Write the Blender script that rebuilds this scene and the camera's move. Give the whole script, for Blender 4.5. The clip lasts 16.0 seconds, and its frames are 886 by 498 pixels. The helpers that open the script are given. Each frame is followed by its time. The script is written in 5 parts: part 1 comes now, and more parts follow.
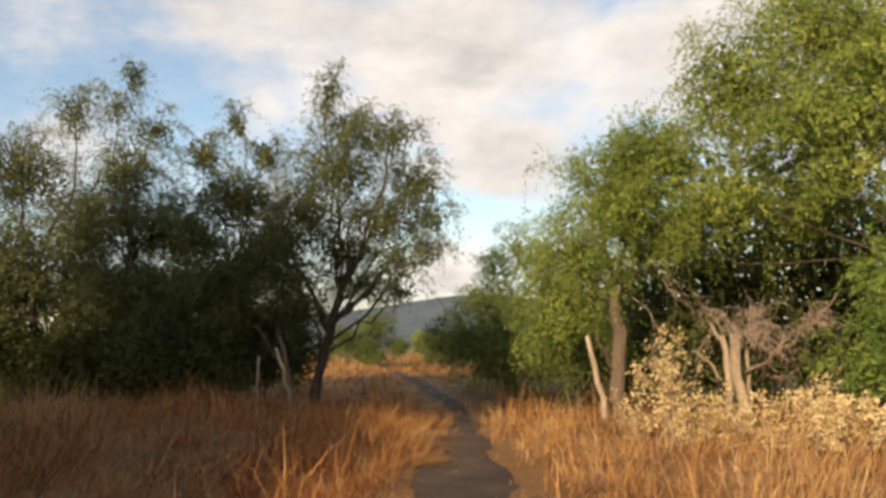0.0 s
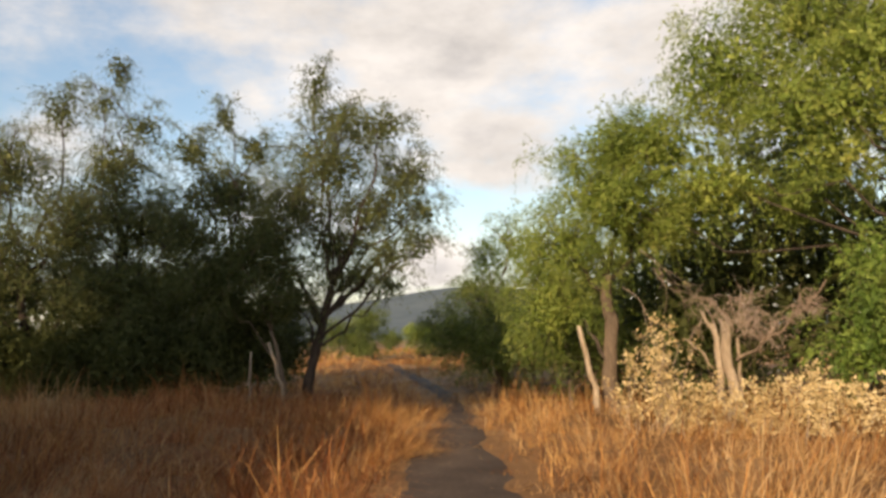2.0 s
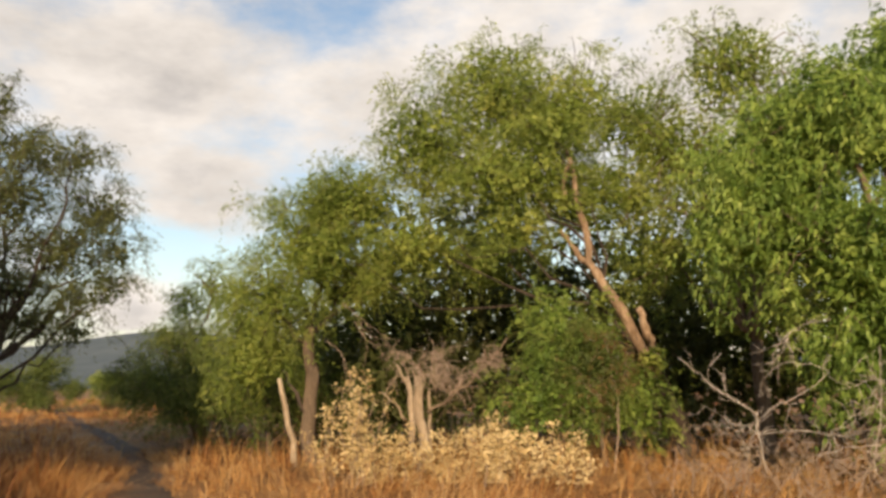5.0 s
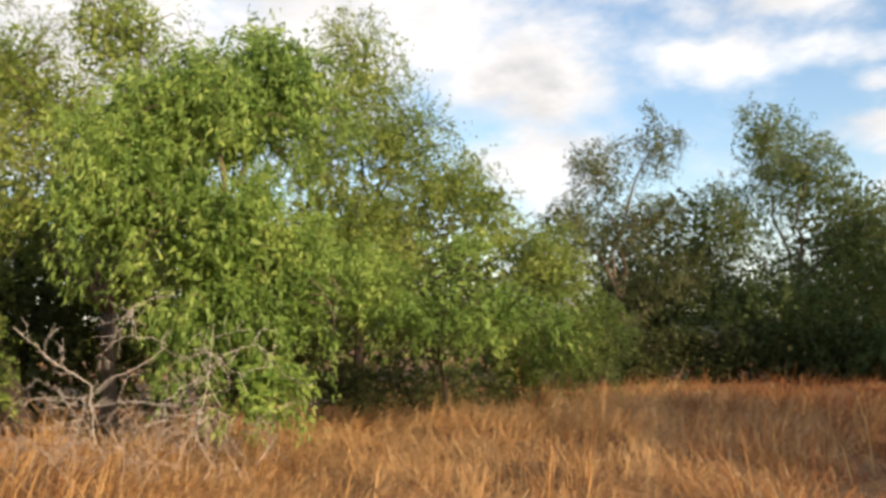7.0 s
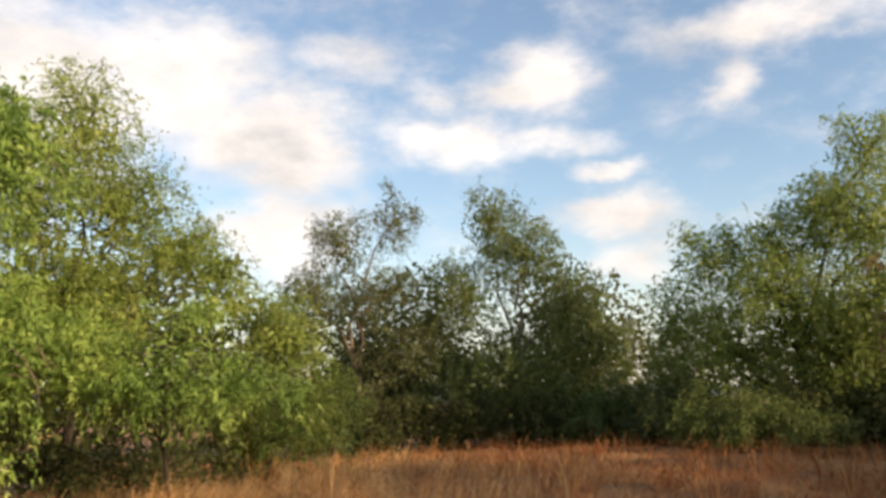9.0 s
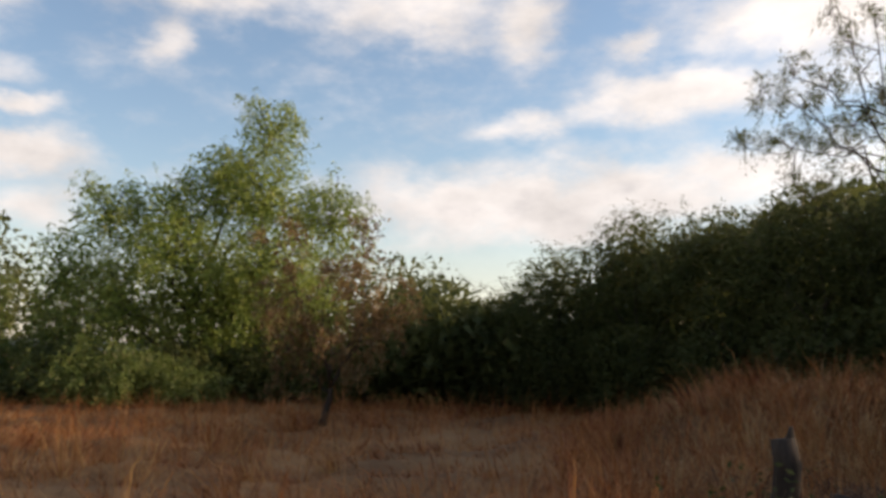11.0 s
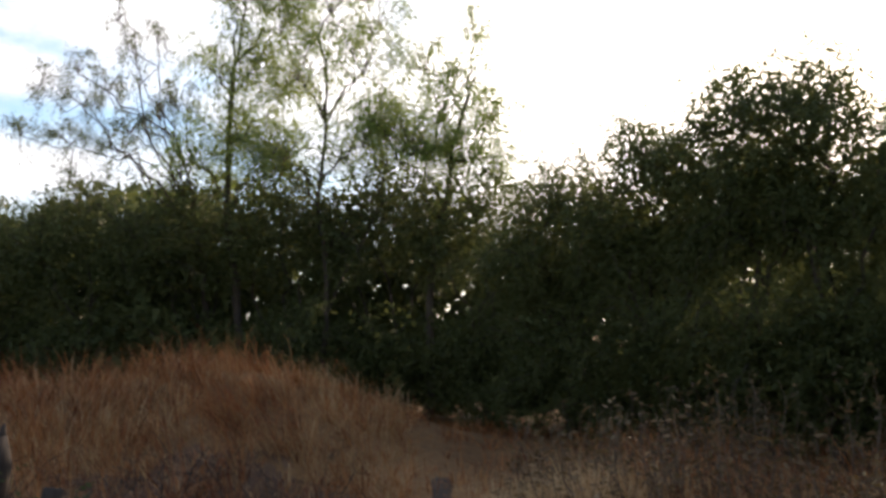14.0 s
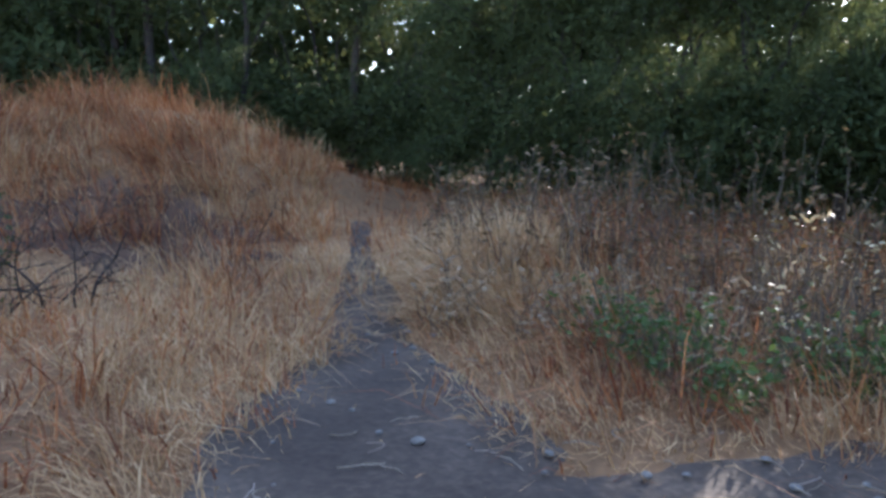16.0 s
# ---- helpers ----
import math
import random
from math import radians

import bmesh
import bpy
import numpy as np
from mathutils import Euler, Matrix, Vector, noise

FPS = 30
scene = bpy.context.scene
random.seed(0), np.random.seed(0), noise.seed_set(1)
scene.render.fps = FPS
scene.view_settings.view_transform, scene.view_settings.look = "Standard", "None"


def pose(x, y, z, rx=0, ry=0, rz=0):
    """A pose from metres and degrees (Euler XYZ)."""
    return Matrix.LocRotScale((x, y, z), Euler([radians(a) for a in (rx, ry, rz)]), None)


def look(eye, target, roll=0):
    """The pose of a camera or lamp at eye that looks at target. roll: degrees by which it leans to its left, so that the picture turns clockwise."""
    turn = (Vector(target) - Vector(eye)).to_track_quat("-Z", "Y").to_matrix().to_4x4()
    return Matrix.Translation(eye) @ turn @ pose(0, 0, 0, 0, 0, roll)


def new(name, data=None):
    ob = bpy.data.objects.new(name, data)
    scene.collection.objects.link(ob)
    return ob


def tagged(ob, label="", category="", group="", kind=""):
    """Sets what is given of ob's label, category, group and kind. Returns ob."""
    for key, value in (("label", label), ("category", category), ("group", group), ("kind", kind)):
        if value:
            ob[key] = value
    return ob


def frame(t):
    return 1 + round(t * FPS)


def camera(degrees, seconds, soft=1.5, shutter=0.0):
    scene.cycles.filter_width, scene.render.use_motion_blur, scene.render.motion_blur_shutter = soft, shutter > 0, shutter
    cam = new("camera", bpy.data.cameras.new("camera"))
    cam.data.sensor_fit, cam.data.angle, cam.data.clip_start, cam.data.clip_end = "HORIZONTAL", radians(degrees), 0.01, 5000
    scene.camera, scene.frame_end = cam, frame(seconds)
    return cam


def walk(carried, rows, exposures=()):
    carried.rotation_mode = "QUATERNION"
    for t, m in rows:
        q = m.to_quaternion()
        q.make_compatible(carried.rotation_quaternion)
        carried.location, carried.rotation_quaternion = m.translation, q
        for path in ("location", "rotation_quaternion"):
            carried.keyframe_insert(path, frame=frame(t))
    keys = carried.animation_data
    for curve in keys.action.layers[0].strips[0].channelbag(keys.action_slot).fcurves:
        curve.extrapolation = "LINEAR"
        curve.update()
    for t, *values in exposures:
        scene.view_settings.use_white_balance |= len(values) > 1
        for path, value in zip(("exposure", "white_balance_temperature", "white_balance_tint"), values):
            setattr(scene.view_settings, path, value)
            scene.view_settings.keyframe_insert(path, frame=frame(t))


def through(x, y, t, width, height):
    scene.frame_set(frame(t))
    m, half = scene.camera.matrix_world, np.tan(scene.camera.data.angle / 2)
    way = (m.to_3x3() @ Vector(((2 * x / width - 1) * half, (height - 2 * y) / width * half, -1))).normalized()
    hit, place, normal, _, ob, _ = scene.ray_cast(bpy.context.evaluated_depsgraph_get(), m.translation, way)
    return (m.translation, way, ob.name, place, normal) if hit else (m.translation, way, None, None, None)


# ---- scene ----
cam = camera(57.48, 16.0, soft=3.2, shutter=0.15)
PATH = [
    (0.0, pose(-0.037, 0.045, 1.490, 96.90, 0.81, -1.21)),
    (0.5, pose(-0.034, 0.046, 1.484, 96.66, 0.65, -1.19)),
    (1.0, pose(-0.036, 0.051, 1.489, 96.47, 0.80, -1.09)),
    (1.5, pose(-0.034, 0.043, 1.489, 96.89, 1.08, -1.18)),
    (2.0, pose(-0.036, 0.040, 1.490, 96.34, 1.70, -1.75)),
    (2.5, pose(-0.031, 0.037, 1.489, 97.24, 1.23, -1.93)),
    (3.0, pose(-0.035, 0.041, 1.488, 98.25, 1.58, -1.53)),
    (3.2, pose(-0.035, 0.035, 1.494, 97.70, 1.46, -2.30)),
    (5.3, pose(0.041, -0.032, 1.584, 99.68, 1.88, -26.30)),
    (5.5, pose(0.054, -0.046, 1.596, 99.91, 1.93, -29.40)),
    (6.0, pose(0.096, -0.094, 1.599, 97.82, 0.61, -44.10)),
    (6.5, pose(0.125, -0.141, 1.583, 97.12, 0.86, -55.83)),
    (7.0, pose(0.136, -0.146, 1.591, 96.09, 0.49, -65.13)),
    (7.5, pose(0.122, -0.184, 1.573, 98.18, -0.49, -72.75)),
    (8.0, pose(0.110, -0.224, 1.585, 98.78, -0.43, -77.31)),
    (8.2, pose(0.107, -0.241, 1.598, 99.21, -0.40, -77.90)),
    (10.3, pose(0.074, -0.312, 1.573, 99.18, 2.09, -107.31)),
    (10.5, pose(0.063, -0.351, 1.587, 98.57, 0.95, -112.80)),
    (11.0, pose(-0.008, -0.448, 1.593, 97.10, 0.31, -123.94)),
    (11.5, pose(-0.070, -0.463, 1.593, 98.34, -0.49, -132.48)),
    (12.0, pose(-0.110, -0.478, 1.592, 98.20, -1.54, -137.16)),
    (12.5, pose(-0.155, -0.490, 1.593, 97.62, -0.14, -146.07)),
    (13.0, pose(-0.209, -0.574, 1.587, 97.93, 0.18, -158.38)),
    (13.5, pose(-0.244, -0.612, 1.562, 95.79, 1.73, -164.88)),
    (14.0, pose(-0.327, -0.617, 1.557, 96.15, 1.68, -171.38)),
    (14.5, pose(-0.311, -0.616, 1.557, 95.70, 0.15, -174.47)),
    (15.0, pose(-0.286, -0.626, 1.461, 89.77, -1.42, -174.84)),
    (15.5, pose(-0.272, -0.632, 1.349, 84.06, -2.85, -175.71)),
    (16.0, pose(-0.282, -0.668, 1.310, 80.18, -1.94, -176.82)),
]
walk(cam, PATH, [(0.0, 0.36, 7350, 14), (3.2, 0.36, 7350, 14), (5.5, 0.24, 7500, 13), (6.1, 0.5, 6250, 8), (7.0, 0.58, 6750, 12), (8.0, 0.58, 7200, 14), (10.5, 0.52, 7250, 16), (11.5, 0.13, 6950, 16), (12.5, -0.02, 6750, 15), (13.2, 0.2, 6600, 14), (14.0, 0.78, 6500, 14), (14.5, 0.98, 6350, 14), (15.0, 1.4, 5750, 14), (15.5, 1.75, 5000, 13), (16.0, 2.0, 4950, 12)])
SKY_GAIN = 0.15

SUN_AZ, SUN_EL = 206.5, 19.5

# ---- world: low evening sun, blue sky with broken cloud ----
world = bpy.data.worlds.new("world")
scene.world = world
world.use_nodes = True
wt = world.node_tree
wt.nodes.clear()


def wn(kind, *ins, **props):
    n = wt.nodes.new(kind)
    for k, v in props.items():
        setattr(n, k, v)
    for i, v in enumerate(ins):
        if v is None:
            continue
        if isinstance(v, bpy.types.NodeSocket):
            wt.links.new(v, n.inputs[i])
        else:
            n.inputs[i].default_value = v
    return n


def wm(op, *ins, clamp=False):
    return wn("ShaderNodeMath", *ins, operation=op, use_clamp=clamp).outputs[0]


CLOUDS = [
    # azimuth, elevation, half width, half height, weight
    (-26, 22, 10, 3.5, 0.55), (-11, 22, 10, 3.5, 1.0), (2, 20, 12, 6.5, 1.25), (5, 14, 6.5, 3.2, 1.25), (-11, 17, 3, 2.5, 0.8),
    (-24, 13, 6, 4.5, 0.7), (0.5, 5.0, 3.5, 1.8, 1.2), (-8, 9, 6, 3.0, 0.75), (17, 20, 7, 5, 1.15), (28, 20, 11, 9, 1.2), (42, 19, 11, 10, 1.15),
    (55, 20, 9, 7, 1.1), (64.5, 21.6, 7.5, 4.2, 1.15), (71, 17.9, 6.0, 3.4, 1.3), (72, 11.6, 4.5, 3.6, 1.05), (77, 23.7, 4.5, 2.2, 0.7),
    (84.5, 18.6, 5.5, 1.9, 0.95), (83, 21.5, 2.4, 1.4, 0.7), (90.6, 22.4, 4.6, 2.4, 1.0), (92, 18.3, 4.0, 1.5, 0.7), (95.2, 15.8, 2.8, 0.9, 1.0),
    (95.6, 12.4, 4.2, 1.5, 1.15), (96.6, 9.2, 3.4, 2.0, 0.85), (104.7, 20.2, 1.8, 1.5, 0.85), (107.8, 24.0, 8.5, 2.0, 0.95), (122, 23.2, 7, 2.3, 1.0),
    (130.6, 22.3, 3.0, 2.7, 0.95), (129.3, 15.8, 3.4, 1.2, 0.9), (140, 16.7, 6.6, 1.7, 1.1), (139.2, 20.7, 2.3, 1.1, 0.9),
    (132, 10.2, 17, 3.1, 1.15), (146, 11.5, 8, 2.4, 1.0), (150, 21.3, 8.0, 4.0, 1.1), (163, 19, 8, 7, 1.1), (178, 17, 12, 12, 1.2),
    # from azimuth 0 on: unseen clouds, added to set the fill light
    (200, 18, 16, 15, 1.2), (0, 58, 90, 12, 0.62), (180, 60, 90, 12, 0.62), (235, 20, 22, 9, 0.7), (275, 16, 20, 6, 0.6), (305, 15, 16, 6, 0.7),
]
tc = wn("ShaderNodeTexCoord").outputs["Generated"]
sx, sy, sz = wn("ShaderNodeSeparateXYZ", tc).outputs
az = wm("MULTIPLY", wm("ARCTAN2", sx, sy), 57.2958)
az = wm("ADD", az, wm("MULTIPLY", wm("LESS_THAN", az, -55.0), 360.0))
el = wm("MULTIPLY", wm("ARCSINE", sz), 57.2958)
scaled = wn("ShaderNodeVectorMath", tc, (1.0, 1.0, 2.0), operation="MULTIPLY").outputs[0]
warp = wn("ShaderNodeTexNoise", scaled, noise_dimensions="3D")
warp.inputs["Scale"].default_value, warp.inputs["Detail"].default_value = 5.5, 6.0
warp.inputs["Roughness"].default_value = 0.62
wr, wg, wb = wn("ShaderNodeSeparateColor", warp.outputs["Color"]).outputs
azw = wm("ADD", az, wm("MULTIPLY", wm("SUBTRACT", wr, 0.5), 7.0))
elw = wm("ADD", el, wm("MULTIPLY", wm("SUBTRACT", wg, 0.5), 5.5))
cover = None
for a, e, ha, he, wgt in CLOUDS:
    if wgt <= 0:
        continue
    dx = wm("DIVIDE", wm("SUBTRACT", azw, float(a)), float(ha))
    dy = wm("DIVIDE", wm("SUBTRACT", elw, float(e)), float(he))
    r2 = wm("ADD", wm("MULTIPLY", dx, dx), wm("MULTIPLY", dy, dy))
    blob = wm("MULTIPLY", wm("EXPONENT", wm("MULTIPLY", r2, -0.75)), float(wgt) * 1.12)
    cover = blob if cover is None else wm("SMOOTH_MAX", cover, blob, 0.3)
fine = wn("ShaderNodeTexNoise", scaled, noise_dimensions="3D")
fine.inputs["Scale"].default_value, fine.inputs["Detail"].default_value = 13.0, 7.0
fine.inputs["Roughness"].default_value = 0.6
cover = wm("ADD", cover, wm("MULTIPLY", wm("SUBTRACT", fine.outputs[0], 0.5), 1.35))
dens = wn("ShaderNodeMapRange", cover, 0.10, 1.20, 0.0, 1.0, interpolation_type="SMOOTHSTEP").outputs[0]
haze = wm("MULTIPLY", wm("EXPONENT", wm("MULTIPLY", wm("POWER", wm("DIVIDE", wm("ABSOLUTE", el), 7.5), 2.0), -1.0)), 0.55)
dens = wm("MAXIMUM", dens, haze)
thick = wn("ShaderNodeMapRange", cover, 1.12, 1.75, 0.0, 1.0, interpolation_type="SMOOTHSTEP").outputs[0]
sky = wn("ShaderNodeTexSky", sky_type="NISHITA", sun_disc=False, sun_elevation=radians(SUN_EL), sun_rotation=radians(SUN_AZ))
sky.air_density, sky.dust_density, sky.ozone_density = 1.2, 0.6, 2.5
sun_dir = Vector((math.sin(radians(SUN_AZ)) * math.cos(radians(SUN_EL)), math.cos(radians(SUN_AZ)) * math.cos(radians(SUN_EL)), math.sin(radians(SUN_EL))))
near_sun = wn("ShaderNodeVectorMath", tc, tuple(sun_dir), operation="DOT_PRODUCT").outputs["Value"]
near_sun = wn("ShaderNodeMapRange", near_sun, 0.35, 1.0, 0.0, 1.0).outputs[0]
near_sun = wm("POWER", near_sun, 3.0)
shade = wn("ShaderNodeMix", thick, data_type="RGBA")
shade.inputs[6].default_value, shade.inputs[7].default_value = (0.92, 0.92, 0.925, 1), (0.70, 0.71, 0.74, 1)
billow = wm("MULTIPLY", wm("ADD", wm("MULTIPLY", wb, 0.9), 0.42), wm("ADD", 0.86, wm("MULTIPLY", near_sun, 3.2)))
glow = wn("ShaderNodeMix", near_sun, data_type="RGBA")
glow.inputs[6].default_value, glow.inputs[7].default_value = (1, 1, 1, 1), (1.0, 0.86, 0.66, 1)
cloud = wn("ShaderNodeVectorMath", shade.outputs[2], None, None, billow, operation="SCALE").outputs[0]
cloud = wn("ShaderNodeVectorMath", cloud, glow.outputs[2], operation="MULTIPLY").outputs[0]
skyc = wn("ShaderNodeVectorMath", sky.outputs[0], None, None, SKY_GAIN, operation="SCALE").outputs[0]
mix = wn("ShaderNodeMix", dens, data_type="RGBA")
wt.links.new(skyc, mix.inputs[6])
wt.links.new(cloud, mix.inputs[7])
bg = wn("ShaderNodeBackground", mix.outputs[2], 1.0)
wn("ShaderNodeOutputWorld", bg.outputs[0])

lamp = bpy.data.lights.new("sun", "SUN")
lamp.energy, lamp.angle, lamp.color = 5.0, radians(0.6), (1.0, 0.78, 0.53)
sun = new("sun", lamp)
sun.matrix_world = look((0, 0, 60), Vector((0, 0, 60)) - sun_dir)


# ---- materials ----
def material(name):
    m = bpy.data.materials.new(name)
    m.use_nodes = True
    nt = m.node_tree
    nt.nodes.clear()

    def nd(kind, *ins, **props):
        n = nt.nodes.new(kind)
        for k, v in props.items():
            setattr(n, k, v)
        for i, v in enumerate(ins):
            if v is None:
                continue
            if isinstance(v, bpy.types.NodeSocket):
                nt.links.new(v, n.inputs[i])
            else:
                n.inputs[i].default_value = v
        return n
    return m, nt, nd


def ramp(nd, fac, stops):
    r = nd("ShaderNodeValToRGB", fac)
    e = r.color_ramp.elements
    while len(e) < len(stops):
        e.new(0.5)
    for k, (p, c) in zip(e, stops):
        k.position, k.color = p, (*c, 1)
    return r.outputs[0]


def leaf_material(name, dark, mid, light, odd, through=0.3, scale=0.9, gloss=0.28):
    """Small leaves: per-leaf tone, large patches of older and younger growth, painted clump shading, light passing
    through.
    """
    m, nt, nd = material(name)
    geo = nd("ShaderNodeNewGeometry")
    oc = nd("ShaderNodeTexCoord")
    nz = nd("ShaderNodeTexNoise", oc.outputs["Object"])
    nz.inputs["Scale"].default_value, nz.inputs["Detail"].default_value = scale, 3.0
    # clump-sized noise: light and dark shading of clumps put into the leaf colour
    ny = nd("ShaderNodeTexNoise", oc.outputs["Object"])
    ny.inputs["Scale"].default_value, ny.inputs["Detail"].default_value = scale * 3.4, 2.0
    f = nd("ShaderNodeMath", nd("ShaderNodeMath", geo.outputs["Random Per Island"], 0.30, operation="MULTIPLY").outputs[0],
           nd("ShaderNodeMapRange", nz.outputs[0], 0.3, 0.7, 0.0, 0.35).outputs[0], operation="ADD").outputs[0]
    f = nd("ShaderNodeMath", f, nd("ShaderNodeMapRange", ny.outputs[0], 0.3, 0.7, 0.0, 0.37).outputs[0], operation="ADD").outputs[0]
    col = ramp(nd, f, [(0.08, dark), (0.45, mid), (0.85, light), (0.97, odd)])
    d = nd("ShaderNodeBsdfPrincipled", col)
    d.inputs["Roughness"].default_value = 0.55
    d.inputs["Specular IOR Level"].default_value = gloss
    warm = nd("ShaderNodeMix", 0.25, data_type="RGBA")
    nt.links.new(col, warm.inputs[6])
    warm.inputs[7].default_value = (*[min(1, c * 1.3) for c in light], 1)
    tr = nd("ShaderNodeBsdfTranslucent", warm.outputs[2])
    mx = nd("ShaderNodeMixShader", through, d.outputs[0], tr.outputs[0])
    nd("ShaderNodeOutputMaterial", mx.outputs[0])
    return m


def solid_material(name, stops, scale, stretch=(1, 1, 1), rough=0.85, bump=0.4, fine=40.0, island=0.0, through=0.0):
    m, nt, nd = material(name)
    oc = nd("ShaderNodeTexCoord").outputs["Object"]
    v = nd("ShaderNodeVectorMath", oc, stretch, operation="MULTIPLY").outputs[0]
    a = nd("ShaderNodeTexNoise", v)
    a.inputs["Scale"].default_value, a.inputs["Detail"].default_value = scale, 5.0
    b = nd("ShaderNodeTexNoise", v)
    b.inputs["Scale"].default_value, b.inputs["Detail"].default_value = fine, 4.0
    f = nd("ShaderNodeMath", nd("ShaderNodeMath", a.outputs[0], 0.6, operation="MULTIPLY").outputs[0],
           nd("ShaderNodeMath", b.outputs[0], 0.4, operation="MULTIPLY").outputs[0], operation="ADD").outputs[0]
    if island:
        geo = nd("ShaderNodeNewGeometry")
        f = nd("ShaderNodeMath", f, nd("ShaderNodeMath", nd("ShaderNodeMath", geo.outputs["Random Per Island"], 0.5, operation="SUBTRACT").outputs[0], island, operation="MULTIPLY").outputs[0], operation="ADD").outputs[0]
    col = ramp(nd, f, stops)
    d = nd("ShaderNodeBsdfPrincipled", col)
    d.inputs["Roughness"].default_value = rough
    d.inputs["Specular IOR Level"].default_value = 0.25
    if bump:
        bp = nd("ShaderNodeBump", None, None, None)
        bp.inputs["Strength"].default_value, bp.inputs["Distance"].default_value = bump, 0.02
        nt.links.new(f, bp.inputs["Height"])
        nt.links.new(bp.outputs[0], d.inputs["Normal"])
    shader = d.outputs[0]
    if through:
        shader = nd("ShaderNodeMixShader", through, shader, nd("ShaderNodeBsdfTranslucent", col).outputs[0]).outputs[0]
    nd("ShaderNodeOutputMaterial", shader)
    return m


LEAF = leaf_material("leaf_green", (0.035, 0.060, 0.016), (0.090, 0.130, 0.032), (0.18, 0.215, 0.060), (0.28, 0.24, 0.09), 0.28)
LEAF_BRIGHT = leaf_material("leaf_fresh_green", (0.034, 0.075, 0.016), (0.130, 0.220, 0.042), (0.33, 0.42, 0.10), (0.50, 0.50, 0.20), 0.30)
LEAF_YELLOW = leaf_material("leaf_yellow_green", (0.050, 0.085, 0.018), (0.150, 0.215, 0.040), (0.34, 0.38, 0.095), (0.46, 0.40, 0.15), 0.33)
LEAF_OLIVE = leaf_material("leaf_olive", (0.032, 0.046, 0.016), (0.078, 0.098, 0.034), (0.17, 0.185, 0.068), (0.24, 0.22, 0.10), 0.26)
# darker leaf tone; also puts shade into the colour of sheltered bushes
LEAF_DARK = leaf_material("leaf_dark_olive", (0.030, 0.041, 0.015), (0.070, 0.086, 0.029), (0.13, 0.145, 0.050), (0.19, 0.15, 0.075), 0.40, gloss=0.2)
LEAF_RUST = leaf_material("leaf_dry_rust", (0.060, 0.036, 0.016), (0.14, 0.085, 0.036), (0.26, 0.175, 0.072), (0.36, 0.26, 0.12), 0.25)
LEAF_CREAM = leaf_material("leaf_dry_cream", (0.30, 0.20, 0.08), (0.55, 0.43, 0.22), (0.72, 0.61, 0.37), (0.80, 0.72, 0.50), 0.15)
LEAF_TAN = leaf_material("leaf_dry_tan", (0.16, 0.10, 0.055), (0.33, 0.23, 0.13), (0.52, 0.41, 0.27), (0.62, 0.52, 0.37), 0.2)
BARK = solid_material("bark_grey_brown", [(0.3, (0.05, 0.038, 0.03)), (0.5, (0.14, 0.105, 0.075)), (0.7, (0.27, 0.21, 0.15))], 3, (1, 1, 0.25), bump=0.9)
BARK_TORN = solid_material("torn_tan_bark", [(0.3, (0.07, 0.048, 0.034)), (0.48, (0.24, 0.165, 0.11)), (0.66, (0.44, 0.34, 0.25))], 5, (1, 1, 0.18), bump=1.0)
BARK_DARK = solid_material("bark_dark", [(0.3, (0.02, 0.016, 0.013)), (0.5, (0.055, 0.042, 0.034)), (0.7, (0.11, 0.085, 0.065))], 3, (1, 1, 0.3), bump=0.9)
WOOD_PALE = solid_material("weathered_pale_wood", [(0.3, (0.11, 0.08, 0.055)), (0.5, (0.29, 0.23, 0.165)), (0.7, (0.50, 0.43, 0.34))], 4, (1, 1, 0.2), bump=0.6)
WOOD_BLEACHED = solid_material("bleached_twig", [(0.3, (0.34, 0.30, 0.26)), (0.5, (0.52, 0.47, 0.42)), (0.7, (0.68, 0.64, 0.58))], 4, bump=0.2)
TWIG = solid_material("dry_twig", [(0.3, (0.15, 0.110, 0.085)), (0.5, (0.30, 0.230, 0.18)), (0.7, (0.43, 0.345, 0.28))], 4, bump=0.0, island=0.4)
STRAW = solid_material("dry_straw", [(0.30, (0.16, 0.055, 0.019)), (0.42, (0.35, 0.145, 0.046)), (0.52, (0.54, 0.265, 0.084)), (0.64, (0.70, 0.43, 0.17))], 0.5, bump=0.0, fine=2.6, island=0.46, rough=0.6, through=0.35)
# redder, darker copy of the straw; puts shade into the grass colour
STRAW_SHADE_RUSSET = solid_material("dry_straw_shade_russet", [(0.33, (0.14, 0.040, 0.014)), (0.44, (0.30, 0.098, 0.034)), (0.54, (0.44, 0.168, 0.054)), (0.66, (0.54, 0.265, 0.098))], 0.5, bump=0.0, fine=2.6, island=0.46, rough=0.6, through=0.35)
STRAW_PALE = solid_material("dry_straw_pale", [(0.25, (0.31, 0.160, 0.065)), (0.5, (0.54, 0.335, 0.150)), (0.8, (0.74, 0.55, 0.31))], 0.5, bump=0.0, fine=2.6, island=0.35, rough=0.6, through=0.3)
SOIL = solid_material("dry_soil_and_litter", [(0.3, (0.095, 0.048, 0.021)), (0.5, (0.21, 0.112, 0.046)), (0.7, (0.36, 0.21, 0.095))], 0.5, bump=0.8, fine=14)
DIRT = solid_material("trodden_grey_dirt", [(0.3, (0.034, 0.023, 0.017)), (0.5, (0.068, 0.048, 0.035)), (0.68, (0.135, 0.098, 0.070))], 1.4, bump=0.7, fine=30)
EARTH = solid_material("bare_grey_brown_earth", [(0.3, (0.034, 0.019, 0.012)), (0.5, (0.090, 0.047, 0.026)), (0.68, (0.20, 0.115, 0.060))], 2.2, bump=1.0, fine=18)
